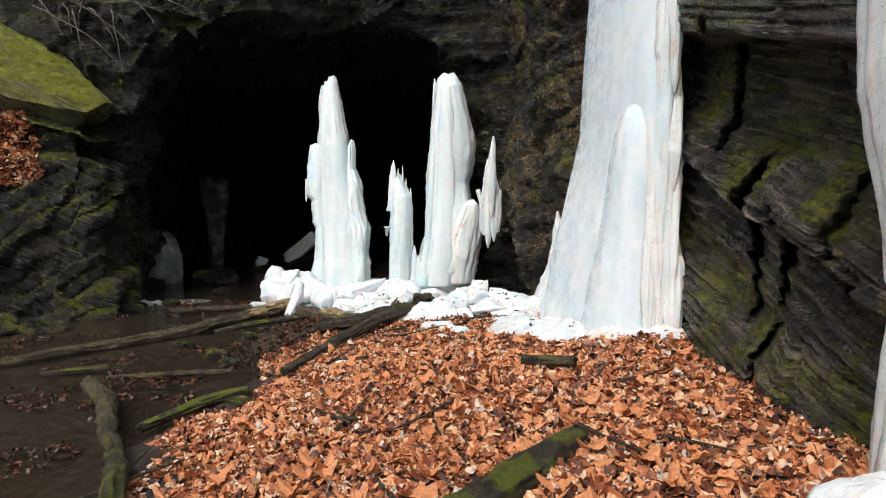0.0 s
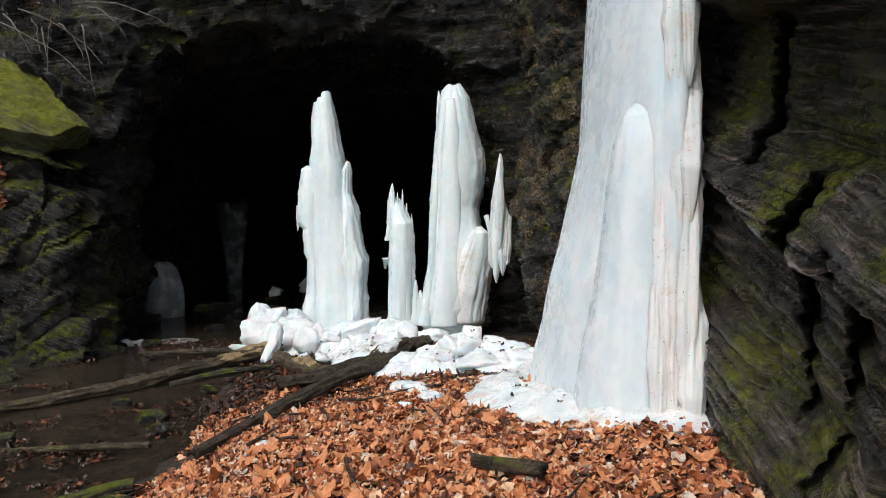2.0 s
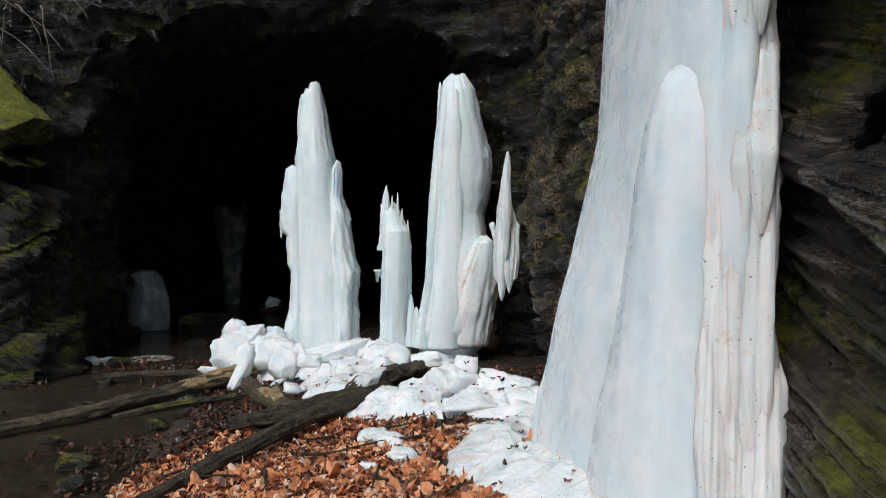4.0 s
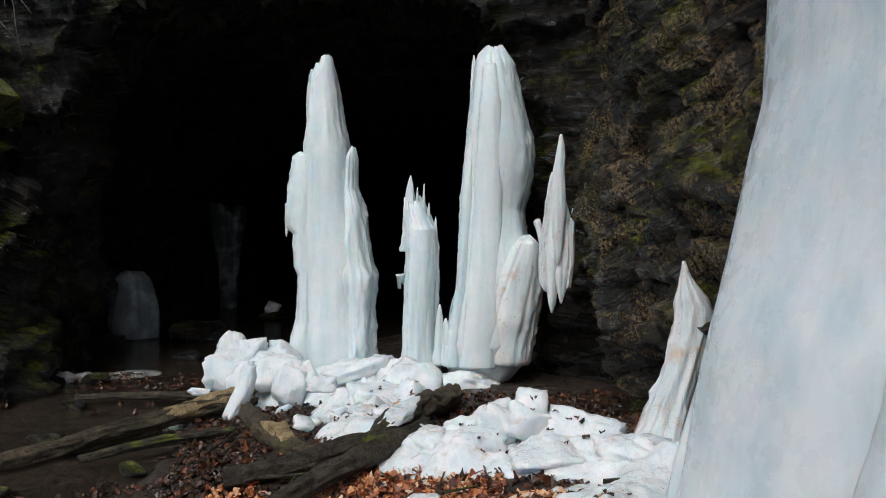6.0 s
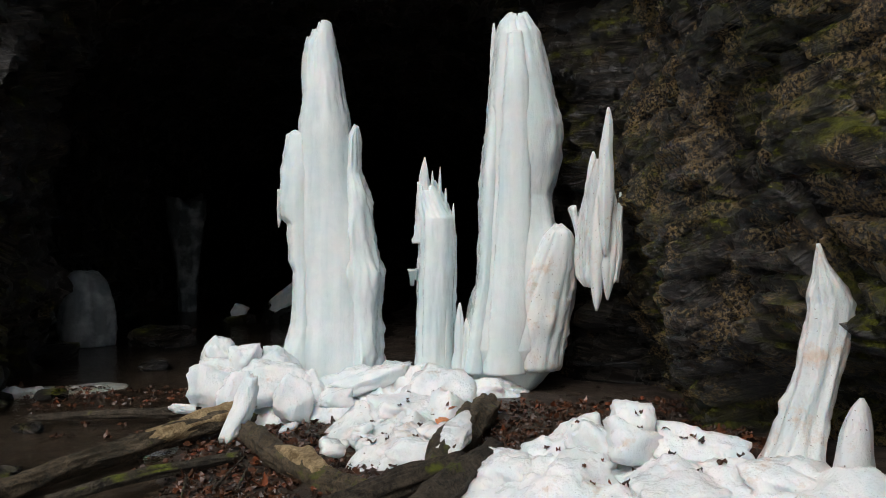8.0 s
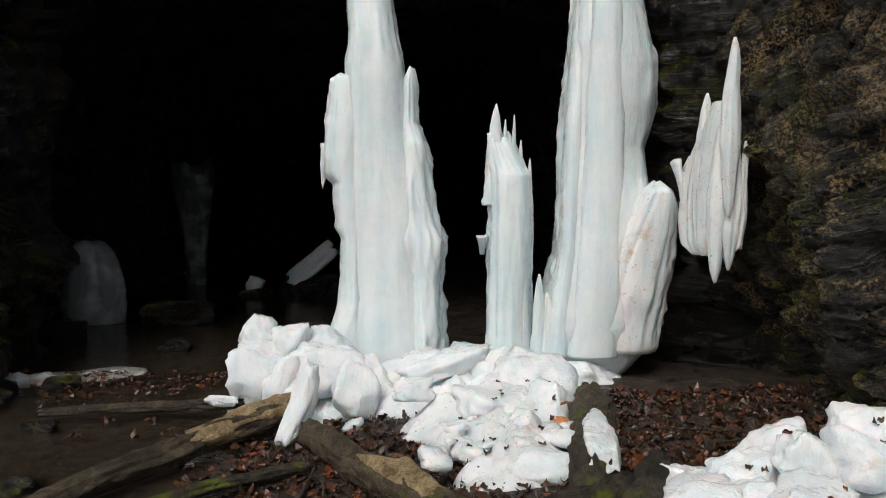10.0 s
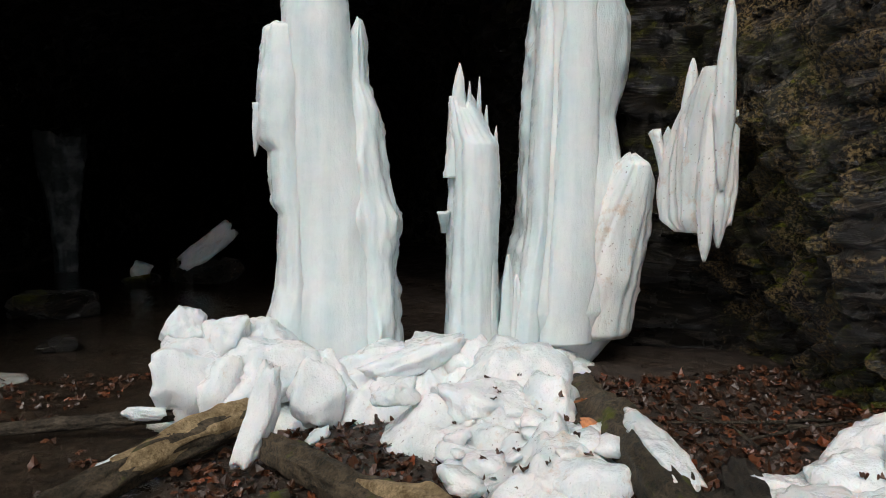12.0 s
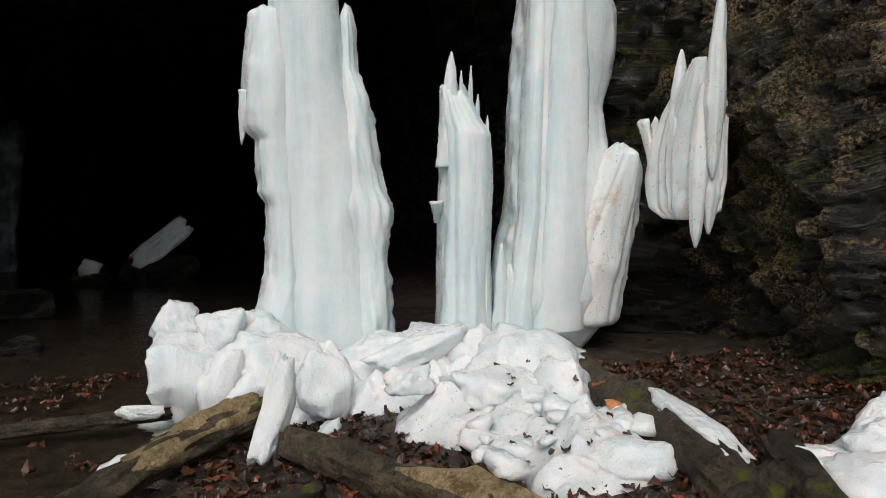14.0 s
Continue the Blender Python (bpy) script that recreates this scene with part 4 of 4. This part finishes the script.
log("branch", "pale stick lying in the shallow water", [(-3.5, 6.98, 0.01), (-2.9, 6.95, 0.04), (-2.2, 7.02, 0.06)], [0.02, 0.03, 0.025], BARK, 425, category="branch")
log("branch", "mossy slim branch beside the long log", [(-3.1, 9.2, 0.08), (-2.6, 9.6, 0.12), (-2.1, 9.85, 0.16)], [0.03, 0.045, 0.035], BARK_MOSS, 427, category="branch")
for i in range(60):
    rnd = random.Random(500 + i)
    x, y = rnd.uniform(-2.4, 1.2), rnd.uniform(3.0, 10.2)
    a, L = rnd.uniform(0, 6.28), rnd.uniform(0.2, 0.7)
    p = [(x + k * L * math.cos(a), y + k * L * math.sin(a) + 0.05 * k * k) for k in (0, 0.5, 1)]
    tagged(new("twig", tube("twig", [(px, py, float(ground_z(px, py)) + 0.055) for px, py in p], [0.012, 0.009, 0.005], BARK_DARK, 600 + i, 7, 0.04)), "thin dark twig lying on the leaves", "twig", "twigs on the bank")
for i in range(11):
    rnd = random.Random(540 + i)
    p = [(rnd.uniform(-6.7, -5.3), 11.3, rnd.uniform(4.9, 5.3))]
    dx, dz = rnd.uniform(-0.02, 0.24), rnd.uniform(0.02, -0.12)
    for k in range(7):
        p.append((p[-1][0] + dx + rnd.uniform(-0.02, 0.03), p[-1][1] - rnd.uniform(-0.03, 0.06), p[-1][2] + dz + rnd.uniform(-0.02, 0.02)))
        dx, dz = dx * 0.97, dz - rnd.uniform(0.0, 0.035)
    tagged(new("hanging_twig", tube("hanging_twig", p, [0.012, 0.011, 0.01, 0.009, 0.007, 0.006, 0.005, 0.003], TWIG, 560 + i, 6, 0.05)), "bare grey hanging twig over the tunnel mouth", "twig", "bare twigs over the rock")


# ---- stones ----
def stone(loc, size, seed, mat, label):
    ob = chunk("stone", loc, size, (0, 0, seed * 37 % 360), seed, mat, label, 9, "stones in the stream", 3)
    return tagged(ob, category="stone")


for i, (x, y, z, s) in enumerate([(-1.72, 5.6, 0.14, 0.13), (-5.7, 9.7, 0.04, 0.35), (-6.3, 9.4, 0.12, 0.4), (-2.75, 8.0, 0.02, 0.18), (-2.4, 7.5, 0.04, 0.13), (-3.9, 9.9, 0.0, 0.16), (-4.4, 11.0, 0.02, 0.15), (-5.3, 11.6, 0.03, 0.22), (-4.9, 12.2, 0.05, 0.17), (-2.6, 9.1, 0.05, 0.12), (-3.4, 8.6, 0.0, 0.12), (-5.4, 16.0, 0.1, 0.6), (-6.4, 14.6, 0.1, 0.4), (-4.6, 14.0, 0.02, 0.25), (-4.0, 19.6, 0.1, 0.8), (-5.12, 19.3, 0.05, 0.4)]):
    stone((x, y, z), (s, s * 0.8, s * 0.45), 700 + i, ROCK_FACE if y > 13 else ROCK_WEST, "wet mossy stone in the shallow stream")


# ---- leaves ----
def leaf_shapes():
    """Three lobed leaf outlines one unit long, each a fan round its middle."""
    out = []
    for lobes, deep, wide in ((3, 0.35, 0.42), (4, 0.25, 0.3), (2, 0.45, 0.5)):
        pts = []
        n = lobes * 2
        for side in (1, -1):
            rows = []
            for k in range(n):
                t = (k + 0.5) / n
                w = wide * math.sin(math.pi * (0.12 + 0.8 * t)) * (1 if k % 2 else 1 - deep)
                rows.append((t - 0.5, side * w))
            pts += rows if side == 1 else rows[::-1]
        pts = [(-0.5, 0.0)] + pts[:n] + [(0.5, 0.0)] + pts[n:]
        out.append(np.array([(0.0, 0.0)] + pts))
    return out


SHAPES = leaf_shapes()


def leaves_mesh(name, xyz, size, mat, rng, tilt=0.5):
    """Many curled leaves in one mesh, one at each place."""
    V, F, base = [], [], 0
    for i in range(len(xyz)):
        q = SHAPES[int(rng.integers(3))]
        L = size * rng.uniform(0.6, 1.35)
        x, y = q[:, 0] * L, q[:, 1] * L
        curl, fold = rng.normal(0, 1.8), rng.normal(0, 1.6)
        z = curl * x * x / max(L, 0.01) * 0.6 + fold * np.abs(y) * 0.14 + rng.normal(0, 0.006, len(x))
        R = np.array(Euler((rng.normal(0, tilt), rng.normal(0, tilt), rng.uniform(0, 6.28))).to_matrix())
        V.append(np.stack([x, y, z], -1) @ R.T + xyz[i])
        m = len(q) - 1
        F += [[base, base + 1 + k, base + 1 + (k + 1) % m] for k in range(m)]
        base += m + 1
    return mesh_of(name, np.vstack(V), F, mat, smooth=False)


rng = np.random.default_rng(7)


def scatter(n, x0, x1, y0, y1, keep):
    x, y = rng.uniform(x0, x1, n), rng.uniform(y0, y1, n)
    k = keep(x, y)
    x, y = x[k], y[k]
    return np.stack([x, y, ground_z(x, y) + rng.uniform(-0.02, 0.03, len(x))], -1)


APRON = strip([(1.8, 5.85), (1.3, 6.4), (0.85, 7.0), (1.1, 8.0)], 0.42)


def on_bank(x, y):
    edge = x - shore(y) + 0.3 * vnoise(x * 2, y * 2, 0, 8)
    return (edge > 0.12 + 0.35 * rng.random(len(x))) & (y < 8.3 + 0.5 * vnoise(x * 2, y * 2, 0, 6) - 0.5 * (x > 0.3)) & (APRON(x, y) + 0.25 * vnoise(x * 4, y * 4, 0, 14) < 0.05 - 0.1 * rng.random(len(x)))


tagged(new("leaf_litter", leaves_mesh("leaf_litter", np.vstack([scatter(64000, -2.7, 2.15, 1.4, 8.6, on_bank), scatter(9000, -2.8, 2.3, -3.0, 1.4, on_bank)]), 0.072, LEAF, rng, 0.4)), "thick orange-brown fallen leaves covering the bank", "leaves", kind="stuff")
tagged(new("wet_leaf_litter", leaves_mesh("wet_leaf_litter", scatter(8000, -2.9, 1.6, 7.6, 11.4, lambda x, y: x - shore(y) > 0.1), 0.07, LEAF_WET, rng, 0.3)), "dark wet leaves trodden into the mud", "leaves", kind="stuff")
drift = scatter(6000, -6.0, -1.6, 3.5, 12.8, lambda x, y: (x - shore(y) < 0.25) & (vnoise(x * 1.3, y * 1.3, 0, 15) + 0.5 * vnoise(x * 5, y * 5, 0, 16) > 0.25))
drift[:, 2] = np.maximum(drift[:, 2], 0.0) + 0.012
tagged(new("stream_leaf_litter", leaves_mesh("stream_leaf_litter", drift, 0.07, LEAF_WET, rng, 0.15)), "dark sodden leaves drifted in the stream", "leaves", kind="stuff")
wall = bpy.data.objects["wall_west"].data
co = np.empty(len(wall.vertices) * 3)
wall.vertices.foreach_get("co", co)
co = co.reshape(-1, 3)
co = co[(co[:, 0] < -6.55 - 0.2 * vnoise(co[:, 2] * 3, 0, 0, 6)) & (co[:, 0] > -7.6) & (co[:, 2] > 2.1) & (co[:, 2] < 3.5)]
top = co[rng.permutation(len(co))[:900]] + np.array([0.03, -0.05, 0.02])
tagged(new("ledge_leaf_litter", leaves_mesh("ledge_leaf_litter", top, 0.1, LEAF, rng, 0.7)), "pale brown leaves lying on the mossy ledge", "leaves", kind="stuff")
litter = thing("fallen_leaves", "large loose orange leaves lying on top of the litter", "leaves")
shapes = [leaves_mesh("leaf", np.zeros((1, 3)), 0.14, LEAF, rng, 0.3) for _ in range(12)]
spots = scatter(420, -1.8, 1.95, 1.8, 7.0, on_bank)[:280]
for i, p in enumerate(spots):
    ob = new("leaf", shapes[i % 12])
    ob.parent = litter
    ob.matrix_basis = pose(p[0], p[1], p[2] + 0.03, 0, 0, float(rng.uniform(0, 360)))
for i, (x, y, z) in enumerate([(1.2, 6.5, 0.68), (1.35, 6.2, 0.7), (1.62, 5.7, 0.72), (-0.55, 10.15, 0.45), (-0.62, 9.85, 0.45), (1.0, 7.1, 0.62), (1.5, 6.0, 0.72), (0.8, 7.5, 0.6)]):
    ob = tagged(new("leaf", shapes[i]), "single red-brown leaf frozen on the ice", "leaf", "leaves on the ice")
    ob.matrix_basis = pose(x, y, z, 4, 3, i * 50) @ Matrix.Scale(0.75, 4)

# ---- scraps frozen into the ice ----
rnd = random.Random(91)
rest = []
for k in range(150):
    a = rnd.random()
    x, y = (rnd.uniform(0.75, 1.85), rnd.uniform(5.9, 7.6)) if a < 0.5 else ((rnd.uniform(-1.3, -0.5), rnd.uniform(9.4, 10.8)) if a < 0.75 else (rnd.uniform(-0.1, 1.2), rnd.uniform(8.3, 9.1)))
    rest.append((x, y))
dg = bpy.context.evaluated_depsgraph_get()
spots = []
for x, y in rest:
    hit, place, normal, _, ob, _ = scene.ray_cast(dg, Vector((x, y, 1.0)), Vector((0, 0, -1)))
    if hit and ob.name.startswith("ice_") and normal.z > 0.6:
        spots.append((place.x, place.y, place.z + 0.008))
if spots:
    tagged(new("leaf_scraps", leaves_mesh("leaf_scraps", np.array(spots), 0.045, LEAF_WET, rng, 0.2)), "dark leaf scraps frozen onto the ice crust", "leaves", kind="stuff")
